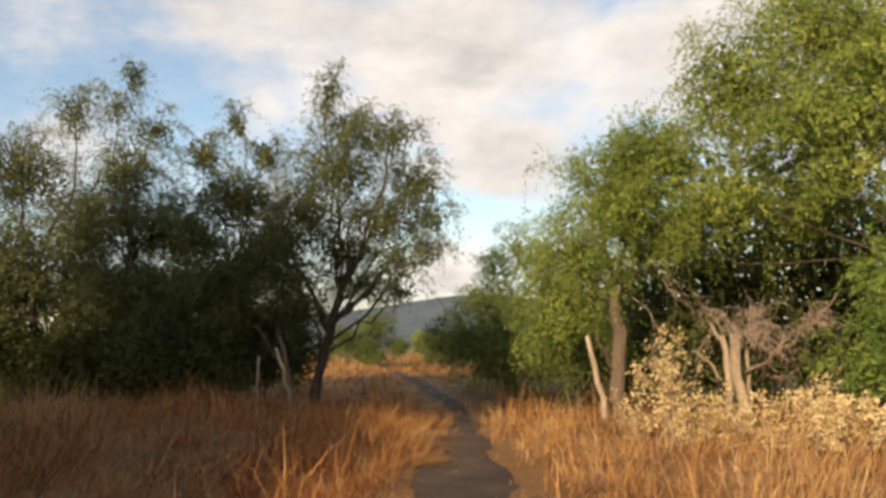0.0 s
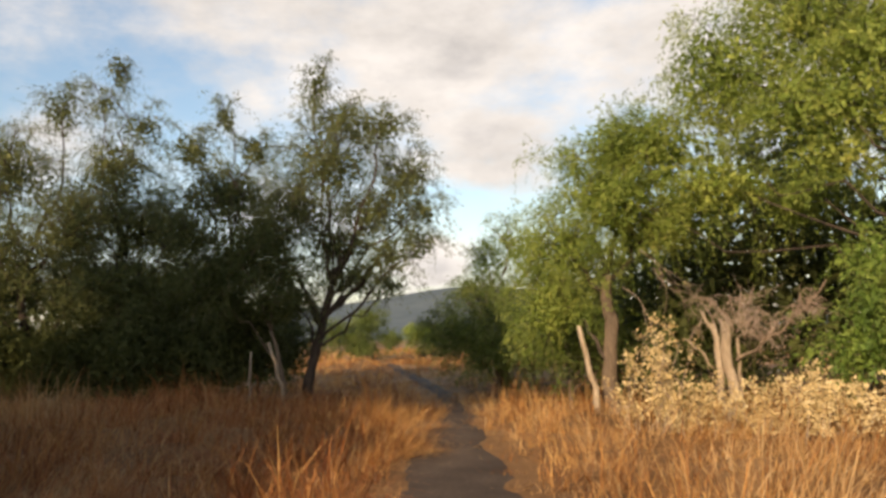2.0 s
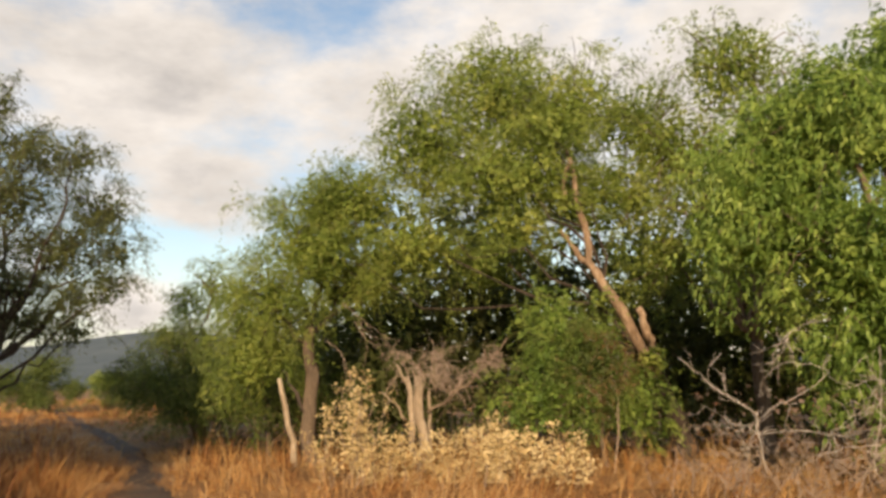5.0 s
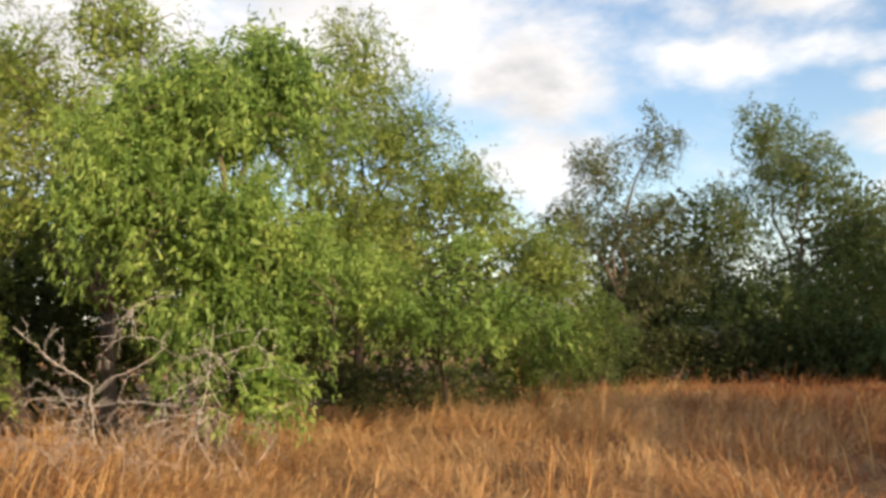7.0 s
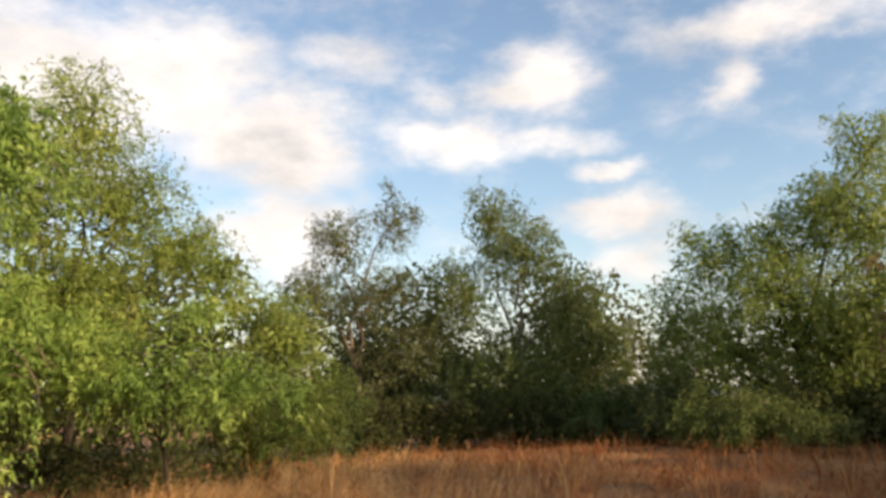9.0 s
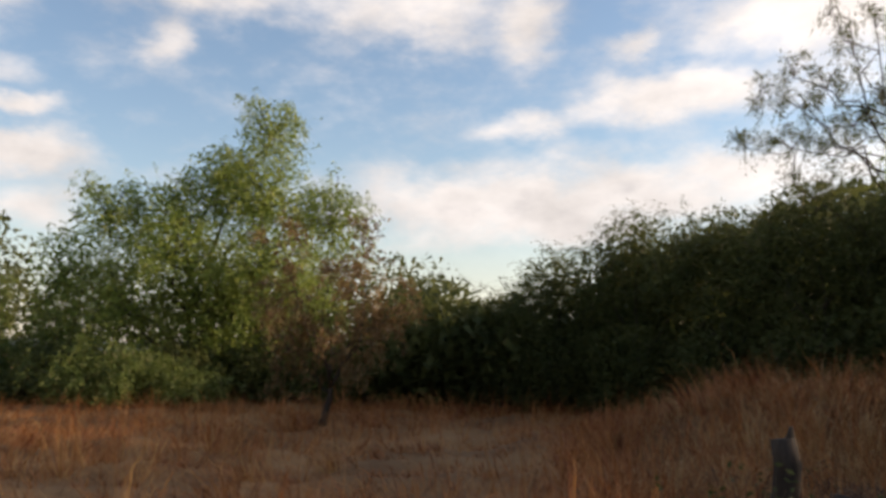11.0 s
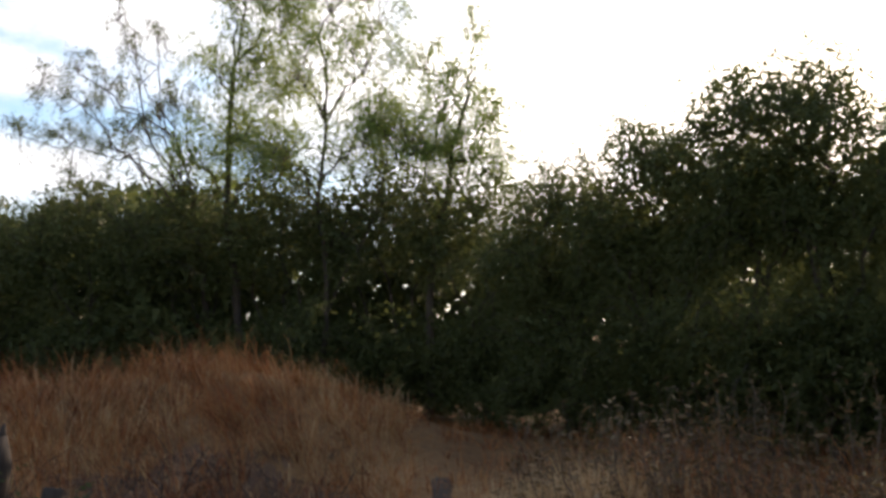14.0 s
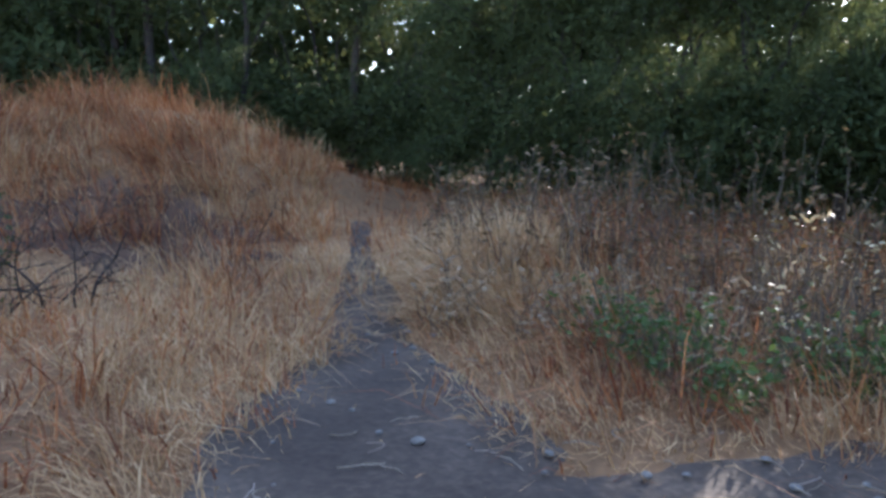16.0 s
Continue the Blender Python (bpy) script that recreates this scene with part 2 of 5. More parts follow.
STONE = solid_material("pale_pebble", [(0.3, (0.11, 0.095, 0.08)), (0.7, (0.27, 0.24, 0.21))], 8, bump=0.4)
# distance haze is put into the mountain's blue-grey base colour
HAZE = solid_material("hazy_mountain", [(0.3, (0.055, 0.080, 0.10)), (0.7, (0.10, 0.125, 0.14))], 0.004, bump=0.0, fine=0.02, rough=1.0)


# ---- geometry helpers ----
rng = np.random.default_rng(7)


def at(azimuth, d):
    """Plan position at an azimuth (clockwise from the trail ahead) and distance from where the viewer stands."""
    return d * math.sin(radians(azimuth)), d * math.cos(radians(azimuth))


MOUNDS = [(4.9, -9.9, 2.3, 0.66), (3.0, -10.8, 1.9, 0.64), (7.2, -9.6, 2.2, 0.52), (10.5, 2.0, 5.0, 0.28), (20, -4, 9.0, 0.40),  (*at(22, 11.5), 4.0, 0.15), (*at(5, 26), 6.0, 0.3), (*at(-3, 50), 13.0, 0.9), (*at(-3.5, 34), 4.5, 0.35), (*at(196, 7.5), 2.2, 0.2),
          (*at(184.6, 6.5), 0.6, 0.24), (*at(142, 10.6), 0.8, 0.16), (*at(147.3, 10.7), 0.7, 0.15), (*at(152.5, 11), 0.8, 0.10), (*at(158.8, 10.4), 0.9, 0.16), (*at(164, 9.8), 0.8, 0.14),
          (*at(-24, 15), 6.5, 0.40), (*at(-17, 13.5), 2.6, 0.12)]


def height(x, y):
    z = 0.05 * np.sin(x * 0.55 + 1.0) * np.sin(y * 0.47 + 0.4) * np.clip(np.hypot(x, y) / 5 - 0.4, 0, 1)
    away = np.clip((np.hypot(x, y) - 4.5) / 3, 0, 1) * np.clip((np.abs(x - 0.3) - 0.9) / 1.2, 0, 1)
    z = z + away * (0.075 * np.sin(x * 2.1 + 1.3 * np.sin(y * 0.9)) * np.sin(y * 1.8 + 0.9 * np.sin(x * 1.1) + 0.7) + 0.05 * np.sin(x * 3.7 + y * 1.3) * np.sin(y * 3.1 - x * 0.8))
    for mx, my, r, h in MOUNDS:
        z = z + h * np.exp(-((x - mx) ** 2 + (y - my) ** 2) / (r * r))
    return z


class Geo:
    """Collects vertices and faces of one mesh."""

    def __init__(self):
        self.v, self.q, self.t, self.n = [], [], [], 0

    def add(self, verts, quads=None, tris=None):
        verts = np.asarray(verts, float).reshape(-1, 3)
        if quads is not None and len(quads):
            self.q.append(np.asarray(quads, int).reshape(-1, 4) + self.n)
        if tris is not None and len(tris):
            self.t.append(np.asarray(tris, int).reshape(-1, 3) + self.n)
        self.v.append(verts)
        self.n += len(verts)

    def link(self, a, b, c):
        """One small face that joins a twig to its branch."""
        self.t.append(np.array([[a, b, c]]))

    def mesh(self, name, mat, smooth=False):
        v = np.concatenate(self.v)
        q = np.concatenate(self.q) if self.q else np.zeros((0, 4), int)
        t = np.concatenate(self.t) if self.t else np.zeros((0, 3), int)
        me = bpy.data.meshes.new(name)
        me.vertices.add(len(v))
        me.vertices.foreach_set("co", v.astype(np.float32).ravel())
        loops = np.concatenate([q.ravel(), t.ravel()]).astype(np.int32)
        me.loops.add(len(loops))
        me.loops.foreach_set("vertex_index", loops)
        starts = np.concatenate([np.arange(len(q)) * 4, len(q) * 4 + np.arange(len(t)) * 3]).astype(np.int32)
        me.polygons.add(len(starts))
        me.polygons.foreach_set("loop_start", starts)
        if smooth:
            me.polygons.foreach_set("use_smooth", np.ones(len(starts), bool))
        me.update(calc_edges=True)
        me.materials.append(mat)
        return me


def part(name, geo, mat, parent=None, label="", smooth=False):
    ob = new(name, geo.mesh(name, mat, smooth))
    if parent:
        ob.parent = parent
    if label:
        ob["label"] = label
    return ob


def tube(geo, pts, radii, sides=7, cap=True):
    pts = np.asarray(pts, float)
    n = len(pts)
    tan = np.gradient(pts, axis=0)
    tan /= np.linalg.norm(tan, axis=1)[:, None] + 1e-9
    up = np.array([0.31, 0.87, 0.38])
    a = np.cross(tan, up)
    a /= np.linalg.norm(a, axis=1)[:, None] + 1e-9
    b = np.cross(tan, a)
    ang = np.arange(sides) * 2 * np.pi / sides
    ring = np.cos(ang)[None, :, None] * a[:, None] + np.sin(ang)[None, :, None] * b[:, None]
    v = (pts[:, None] + ring * np.asarray(radii)[:, None, None]).reshape(-1, 3)
    i = np.arange(n - 1)[:, None] * sides
    j = np.arange(sides)[None]
    k = (j + 1) % sides
    quads = np.stack([i + j, i + k, i + sides + k, i + sides + j], -1).reshape(-1, 4)
    tris = None
    if cap:
        v = np.concatenate([v, pts[-1:], pts[:1]])
        e, s = n * sides, n * sides + 1
        jj, kk = np.arange(sides), (np.arange(sides) + 1) % sides
        tris = np.concatenate([np.stack([(n - 1) * sides + jj, (n - 1) * sides + kk, np.full(sides, e)], -1),
                               np.stack([kk, jj, np.full(sides, s)], -1)])
    first = geo.n
    geo.add(v, quads, tris)
    return first


def curve_pts(p0, p1, bow=(0, 0, 0), n=8, rough=0.03, r=rng):
    s = np.linspace(0, 1, n)[:, None]
    p0, p1 = np.asarray(p0, float), np.asarray(p1, float)
    p = p0 + (p1 - p0) * s + np.asarray(bow, float) * (4 * s * (1 - s))
    j = r.normal(0, 1, (n, 3)) * rough * np.linalg.norm(p1 - p0)
    j[0] = 0
    j[-1] = 0
    return p + j


def branching(geo, p, d, length, radius, depth, r, spread=0.6, droop=0.0, kids=3, sides=5, joint=None):
    """A bare branch with forking twigs."""
    n = 6
    pts = [np.asarray(p, float)]
    d = np.asarray(d, float) / np.linalg.norm(d)
    for _ in range(n):
        d = d + r.normal(0, 0.17, 3) + np.array([0, 0, -droop])
        d /= np.linalg.norm(d)
        pts.append(pts[-1] + d * length / n)
    pts = np.array(pts)
    first = tube(geo, pts, np.linspace(radius, radius * 0.45, n + 1), sides)
    if joint is not None:
        geo.link(joint, first, first + 1)
    if depth > 0:
        for _ in range(kids):
            k = r.integers(2, n + 1)
            nd = d + r.normal(0, spread, 3)
            branching(geo, pts[k], nd, length * r.uniform(0.45, 0.75), max(0.003, radius * 0.55), depth - 1, r, spread, droop, kids, max(3, sides - 1), first + k * sides)


def noise3(p, s, seed):
    """Smooth pseudo-noise in about -1 to 1."""
    o = seed * 1.37
    x, y, z = p[:, 0] * s + o, p[:, 1] * s + 2.1 * o, p[:, 2] * s - o
    return (np.sin(x + 1.7 * np.sin(0.8 * y + o)) * np.sin(y * 1.13 + 1.3 * np.sin(0.9 * z)) + np.sin(z * 1.21 + 1.5 * np.sin(0.7 * x + 1.1))) * 0.55


def leaflets(geo, centre, direction, size, r, ratio=0.31):
    """Slim pointed leaflets."""
    n = len(centre)
    d = direction / (np.linalg.norm(direction, axis=1)[:, None] + 1e-9)
    side = np.cross(d, r.normal(0, 1, (n, 3)))
    side /= np.linalg.norm(side, axis=1)[:, None] + 1e-9
    s = (size * r.uniform(0.65, 1.4, n))[:, None]
    v = np.stack([centre - d * s * 0.4 + side * s * ratio * 0.5, centre - d * s * 0.4 - side * s * ratio * 0.5, centre + d * s * 0.6], 1)
    geo.add(v.reshape(-1, 3), None, np.arange(n * 3).reshape(-1, 3))


def leaves(geo, centre, direction, size, r, ratio=0.5):
    """Kite-shaped leaves at centres, pointing along their directions."""
    n = len(centre)
    d = direction / (np.linalg.norm(direction, axis=1)[:, None] + 1e-9)
    side = np.cross(d, r.normal(0, 1, (n, 3)))
    side /= np.linalg.norm(side, axis=1)[:, None] + 1e-9
    s = (size * r.uniform(0.65, 1.35, n))[:, None]
    v = np.stack([centre - d * s * 0.5, centre + side * s * ratio * 0.5, centre + d * s * 0.5, centre - side * s * ratio * 0.5], 1)
    geo.add(v.reshape(-1, 3), np.arange(n * 4).reshape(-1, 4))


def crown_leaves(lobes, count, leaf, r, droop=1.0, gaps=0.25, spray=0.46, per=12, inner=1.3, floor=0.25, core=0.62, hang=0.0, fat=1.45, rise=0.0, keep_at=None):
    """Boughs that radiate through overlapping lobes, each a tapering plume of leaf sprays. Gives the leaves and, for each lobe, the lines of its boughs."""
    g = Geo()
    wood = []
    vol = np.array([l[3] * l[3] * l[4] for l in lobes]) ** 0.75
    share = np.maximum(6, (count * vol / vol.sum()).astype(int))
    for k, (lx, ly, lz, rx, rz) in enumerate(lobes):
        n = share[k]
        size = np.array([rx, rx, rz])
        mid = np.array([lx, ly, lz])
        m = max(8, int(n / 17))
        u = r.normal(0, 1, (m, 3)) + np.array([0, 0, 0.25])
        u /= np.linalg.norm(u, axis=1)[:, None]
        rad = r.uniform(0.70, 1.10, m) * (1 + 0.16 * noise3(u * 2.0, 2.2, k + 1 + lx))
        lead = r.uniform(0, 1, m) < 0.10
        rad = np.where(lead & (u[:, 2] > 0), rad * r.uniform(1.05, 1.22, m), rad)
        root = mid + u * size * 0.15 - np.array([0, 0, 0.12 * rz])
        tip = mid + u * size * rad[:, None]
        bow = r.normal(0, 0.10, (m, 3)) * size + np.array([0, 0, 0.16 + rise]) * size
        sag = droop * (0.14 - 0.16 * rise) * r.uniform(0.2, 1.2, m) * rx

        def along(i, q):
            p = root[i] + (tip[i] - root[i]) * q[:, None] + bow[i] * (4 * q * (1 - q))[:, None]
            p[:, 2] -= sag[i] * q ** 3
            return p
        qs = np.linspace(0, 1, 5)
        wood.append([along(np.full(5, i), qs) for i in range(m)])
        pick = r.integers(0, m, n)
        q = 0.22 + 0.83 * r.uniform(0, 1, n) ** 0.75
        c = along(pick, q)
        tan = along(pick, q + 0.06) - along(pick, q - 0.06)
        tan /= np.linalg.norm(tan, axis=1)[:, None] + 1e-9
        wide = (0.05 + 0.17 * min(1.3, rx)) * np.clip(1.25 - q, 0.25, 1)
        c = c + r.normal(0, 1, (n, 3)) * wide[:, None] * np.array([0.8, 0.8, 0.6])
        ok = (noise3(c, 2.6, 3.3 + k) > -1.0 + 0.9 * gaps) & (c[:, 2] > floor)
        c, tan = c[ok], tan[ok]
        n = len(c)
        out = tan * np.array([0.9, 0.9, 0.7]) + r.normal(0, 0.48, (n, 3)) + np.array([0, 0, 0.12 + rise])
        out /= np.linalg.norm(out, axis=1)[:, None]
        s = np.linspace(0.05, 1, per)
        L = spray * r.uniform(0.4, 1.35, n)
        dr = droop * r.uniform(0.2, 1.1, n)
        p = c[:, None] + out[:, None] * (s[None, :, None] * L[:, None, None])
        p[:, :, 2] -= (dr * L)[:, None] * s[None] ** 2 * 0.9
        if hang:
            fall = hang * r.uniform(0.2, 1.15, n) * (r.uniform(0, 1, n) < 0.75)
            way = 1 - (1 - s) ** 2
            p = c[:, None] + out[:, None] * (way[None, :, None] * (0.62 * L)[:, None, None])
            p[:, :, 2] -= fall[:, None] * s[None] ** 1.7
            p[:, :, :2] += r.normal(0, 0.03, (n, 1, 2)) * s[None, :, None] * 2
        t = out[:, None] * np.ones((1, per, 1))
        t[:, :, 2] -= 1.6 * dr[:, None] * s[None]
        p = p + r.normal(0, leaf * 0.42, p.shape)
        ld = t + r.normal(0, 0.55, t.shape)
        p, ld = p.reshape(-1, 3), ld.reshape(-1, 3)
        ok = p[:, 2] > floor * 0.6
        if keep_at is not None:
            ok &= keep_at(p)
        leaflets(g, p[ok], ld[ok], leaf, r)
        m = int(n * inner * 1.8)
        if m:
            ui = r.normal(0, 1, (m, 3))
            ui /= np.linalg.norm(ui, axis=1)[:, None]
            ci = mid + ui * size * (core * r.uniform(0, 1, (m, 1)) ** 0.5)
            ok = ci[:, 2] > floor
            if keep_at is not None:
                ok &= keep_at(ci)
            ci = ci[ok]
            leaflets(g, ci, r.normal(0, 1, ci.shape), leaf * fat, r, 0.5)
    return g, wood


def tree(name, azimuth, d, lobes, label, category="tree", leaf_mat=None, bark=None, trunk=((0, 0, 0), (0, 0, 2.0)), girth=0.14,
         count=2600, leaf=0.072, droop=1.0, gaps=0.3, seed=1, group="trees and bushes round the trail", spray=0.46, inner=1.3,
         twigs=10, per=12, floor=0.2, stems=1, limb_bark=None, limb_size=0.42, taper=0.62, core=0.62, hang=0.0, stubs=(), butt=(), fat=1.45, rise=0.0, open_trail=False):
    r = np.random.default_rng(seed)
    x, y = at(azimuth, d)
    base = new(name)
    low = float(height(x, y)) - 0.03
    base.matrix_world = pose(x, y, low, 0, 0, -azimuth)
    lobes = [(lx, ly, lz - low, rx, rz) for lx, ly, lz, rx, rz in lobes]
    tagged(base, label, category, group)
    pts = [np.asarray(p, float) for p in trunk]
    for s in range(stems):
        g = Geo()
        path = []
        off = np.array([r.normal(0, 0.12), r.normal(0, 0.12), 0]) * (s > 0)
        for a, b in zip(pts[:-1], pts[1:]):
            seg = curve_pts(a + off, b + off * (1.5 + 2.5 * (s > 0)), r.normal(0, 0.04, 3), 6, 0.01, r)
            path += list(seg if not path else seg[1:])
        n = len(path)
        rad = girth * (0.8 if s else 1) * np.linspace(1.0, taper, n)
        rad = rad * r.uniform(0.9, 1.1, n)
        rad[0] *= 1.35
        tube(g, path, rad, 9)
        part("trunk", g, bark or BARK, base, smooth=True)
    for a, e, r0, r1 in stubs:
        g = Geo()
        p = curve_pts(a, e, r.normal(0, 0.04, 3), 9, 0.02, r)
        tube(g, p, np.linspace(r0, r1, 9) * r.uniform(0.8, 1.2, 9), 8)
        part("broken_limb", g, bark or BARK, base, "torn pale wood")
    # trunk base in dark bark: the shade on it is put into the colour
    for a, e, r0, r1 in butt:
        g = Geo()
        tube(g, curve_pts(a, e, r.normal(0, 0.05, 3), 9, 0.02, r), np.linspace(r0, r1, 9) * r.uniform(0.85, 1.15, 9), 9)
        part("trunk_base", g, BARK_DARK, base, "rough bark coloured dark for shade", smooth=True)
    keep_at = None
    if open_trail:
        ca, sa = math.cos(radians(azimuth)), math.sin(radians(azimuth))

        def keep_at(p):
            wx, wy = x + ca * p[:, 0] + sa * p[:, 1], y - sa * p[:, 0] + ca * p[:, 1]
            return (trail_gap(wx, wy) > 0.3) | (np.abs(p[:, 2] - 2.05) > 0.5) | (noise3(p, 4.5, 5) < 0.42)
    leafage, wood = crown_leaves(lobes, count, leaf, r, droop, gaps, spray, per, inner, floor, core, hang, fat, rise, keep_at)
    fork = pts[-1]
    for k, (lx, ly, lz, rx, rz) in enumerate(lobes):
        c = np.array([lx, ly, lz])
        g = Geo()
        way = np.array(path)
        reach = c[2] - 1.15 * np.hypot(c[0] - fork[0], c[1] - fork[1])
        start = way[np.argmin(np.abs(way[:, 2] - np.clip(reach, 0.35 * fork[2], fork[2])))]
        span = np.linalg.norm(c - start)
        limb = curve_pts(start, c, np.array([0, 0, 0.10 * span]) + r.normal(0, 0.05 * span, 3), 9, 0.03, r)
        r0 = girth * limb_size * min(1, 0.5 + rx * 0.35)
        root = tube(g, limb, np.linspace(r0, r0 * 0.28, 9), 6)
        for line in wood[k][:twigs * 3]:
            if line[-1][2] < 0.25:
                continue
            node = int(np.argmin(np.linalg.norm(limb[3:] - line[0], axis=1))) + 3
            tw = np.concatenate([limb[node][None], line[1:]])
            first = tube(g, tw, np.linspace(min(0.022, r0 * 0.30), 0.004, 5), 3, False)
            g.link(root + node * 6, first, first + 1)
        part("limb", g, limb_bark or bark or BARK, base, smooth=True)
    part("crown", leafage, leaf_mat or LEAF, base)
    return base


# ---- ground and trail ----
g = Geo()
rings = np.concatenate([[0.0], np.linspace(0.4, 30, 130), np.geomspace(31, 4200, 30)])
segs = 280
ang = np.arange(segs) * 2 * np.pi / segs
gx, gy = rings[:, None] * np.sin(ang)[None], rings[:, None] * np.cos(ang)[None]
gz = np.where(rings[:, None] < 60, height(gx, gy), 0.0)
i, j = np.meshgrid(np.arange(len(rings) - 1), np.arange(segs), indexing="ij")
k = (j + 1) % segs
g.add(np.stack([gx, gy, gz], -1), np.stack([i * segs + k, i * segs + j, (i + 1) * segs + j, (i + 1) * segs + k], -1))
ground = part("ground", g, SOIL, smooth=True)
tagged(ground, "dry brown soil strewn with straw litter", "ground", kind="structure")

TRAIL = np.array([(-9, 90), (-3.5, 48), (-1.2, 33), (-0.3, 27), (0.55, 20.5), (0.62, 14.5), (0.45, 11.8), (0.32, 8.6), (0.15, 4), (0.0, 0.5), (0.0, -1.5), (0.0, -3.3), (0.2, -4.2), (0.32, -4.9), (0.42, -5.7), (0.75, -7.3), (1.22, -10.5), (2.2, -17.7), (3.2, -24)])
TRAIL_W = np.array([0.5, 0.22, 0.18, 0.20, 0.20, 0.19, 0.32, 0.50, 0.55, 0.65, 0.70, 0.68, 0.44, 0.28, 0.19, 0.10, 0.04, 0.08, 0.12])
SPUR = np.array([(0.0, -2.3), (-0.6, -3.05), (-1.3, -3.45), (-2.2, -3.40), (-4.0, -3.1)])
SPUR_W = np.array([0.6, 0.55, 0.48, 0.42, 0.4])


def resample(p, w, step=0.25):
    s = np.concatenate([[0], np.cumsum(np.linalg.norm(np.diff(p, axis=0), axis=1))])
    t = np.arange(0, s[-1], step)
    q = np.stack([np.interp(t, s, p[:, 0]), np.interp(t, s, p[:, 1])], -1)
    ker = np.ones(9) / 9
    for c in (0, 1):
        q[4:-4, c] = np.convolve(q[:, c], ker, "valid")
    return q, np.interp(t, s, w)


TRAIL_P = resample(TRAIL, TRAIL_W)
SPUR_P = resample(SPUR, SPUR_W)


def trail_gap(x, y):
    """Distance outside the trodden edge (negative on the trail)."""
    best = np.full(x.shape, 1e9)
    for q, w in (TRAIL_P, SPUR_P):
        for (px, py), ww in zip(q[::2], w[::2]):
            best = np.minimum(best, np.hypot(x - px, y - py) - ww)
    return best


def trail_mesh(name, q, w, lift, label):
    r = np.random.default_rng(3)
    tan = np.gradient(q, axis=0)
    tan /= np.linalg.norm(tan, axis=1)[:, None]
    nrm = np.stack([tan[:, 1], -tan[:, 0]], -1)
    cols = np.linspace(-1, 1, 9)
    wob = 1 + 0.18 * np.sin(np.arange(len(q)) * 0.7) + r.normal(0, 0.06, len(q))
    xy = q[:, None] + nrm[:, None] * (cols[None, :, None] * (w * wob * 1.15)[:, None, None])
    z = height(xy[..., 0], xy[..., 1]) + lift - 0.035 * (np.abs(cols)[None] ** 4) - 0.012 * (1 - cols[None] ** 2) + r.normal(0, 0.004, xy.shape[:2])
    z = np.maximum(z, height(xy[..., 0], xy[..., 1]) - 0.02 + lift * 0.4)
    g = Geo()
    n = len(q)
    i, j = np.meshgrid(np.arange(n - 1), np.arange(8), indexing="ij")
    g.add(np.concatenate([xy, z[..., None]], -1), np.stack([i * 9 + j, i * 9 + j + 1, (i + 1) * 9 + j + 1, (i + 1) * 9 + j], -1))
    ob = part(name, g, DIRT, smooth=True)
    return tagged(ob, label, "path", kind="structure")


worn = TRAIL_P[0][:, 1] > -8.8
trail_mesh("path_trail", TRAIL_P[0][worn], TRAIL_P[1][worn], 0.030, "narrow trodden trail of grey dirt between dry grass")
trail_mesh("path_spur", *SPUR_P, 0.024, "side trail of grey dirt leaving the main trail")

# ---- trees ahead, on the shaded side of the trail ----
DARK = "shaded feathery thorn tree with dull olive leaves standing in dry grass"
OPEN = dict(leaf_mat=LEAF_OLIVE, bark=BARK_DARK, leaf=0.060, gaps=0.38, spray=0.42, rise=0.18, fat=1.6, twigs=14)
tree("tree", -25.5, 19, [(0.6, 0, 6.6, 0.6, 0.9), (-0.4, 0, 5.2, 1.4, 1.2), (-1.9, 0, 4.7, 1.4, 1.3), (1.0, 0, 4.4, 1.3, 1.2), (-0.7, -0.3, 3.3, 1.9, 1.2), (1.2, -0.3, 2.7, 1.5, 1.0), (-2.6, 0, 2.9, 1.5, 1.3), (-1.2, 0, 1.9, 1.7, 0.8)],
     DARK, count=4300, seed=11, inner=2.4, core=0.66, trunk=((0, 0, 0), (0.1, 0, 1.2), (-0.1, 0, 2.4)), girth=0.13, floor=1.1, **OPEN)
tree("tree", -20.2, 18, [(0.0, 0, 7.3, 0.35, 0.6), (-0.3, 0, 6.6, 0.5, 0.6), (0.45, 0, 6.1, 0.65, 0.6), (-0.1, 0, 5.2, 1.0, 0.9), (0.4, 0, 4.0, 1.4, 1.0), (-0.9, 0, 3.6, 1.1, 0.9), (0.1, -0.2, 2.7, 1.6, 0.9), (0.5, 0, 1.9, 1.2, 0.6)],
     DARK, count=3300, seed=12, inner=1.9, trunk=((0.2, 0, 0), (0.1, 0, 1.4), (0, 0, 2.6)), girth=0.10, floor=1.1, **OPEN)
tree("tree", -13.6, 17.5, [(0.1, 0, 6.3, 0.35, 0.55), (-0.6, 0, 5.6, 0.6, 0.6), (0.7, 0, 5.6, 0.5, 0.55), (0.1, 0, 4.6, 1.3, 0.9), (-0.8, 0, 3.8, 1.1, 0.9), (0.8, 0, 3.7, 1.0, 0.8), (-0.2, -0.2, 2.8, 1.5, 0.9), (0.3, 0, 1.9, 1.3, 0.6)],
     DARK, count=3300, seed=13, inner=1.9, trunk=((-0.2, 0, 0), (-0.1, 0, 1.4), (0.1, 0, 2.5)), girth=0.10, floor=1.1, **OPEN)
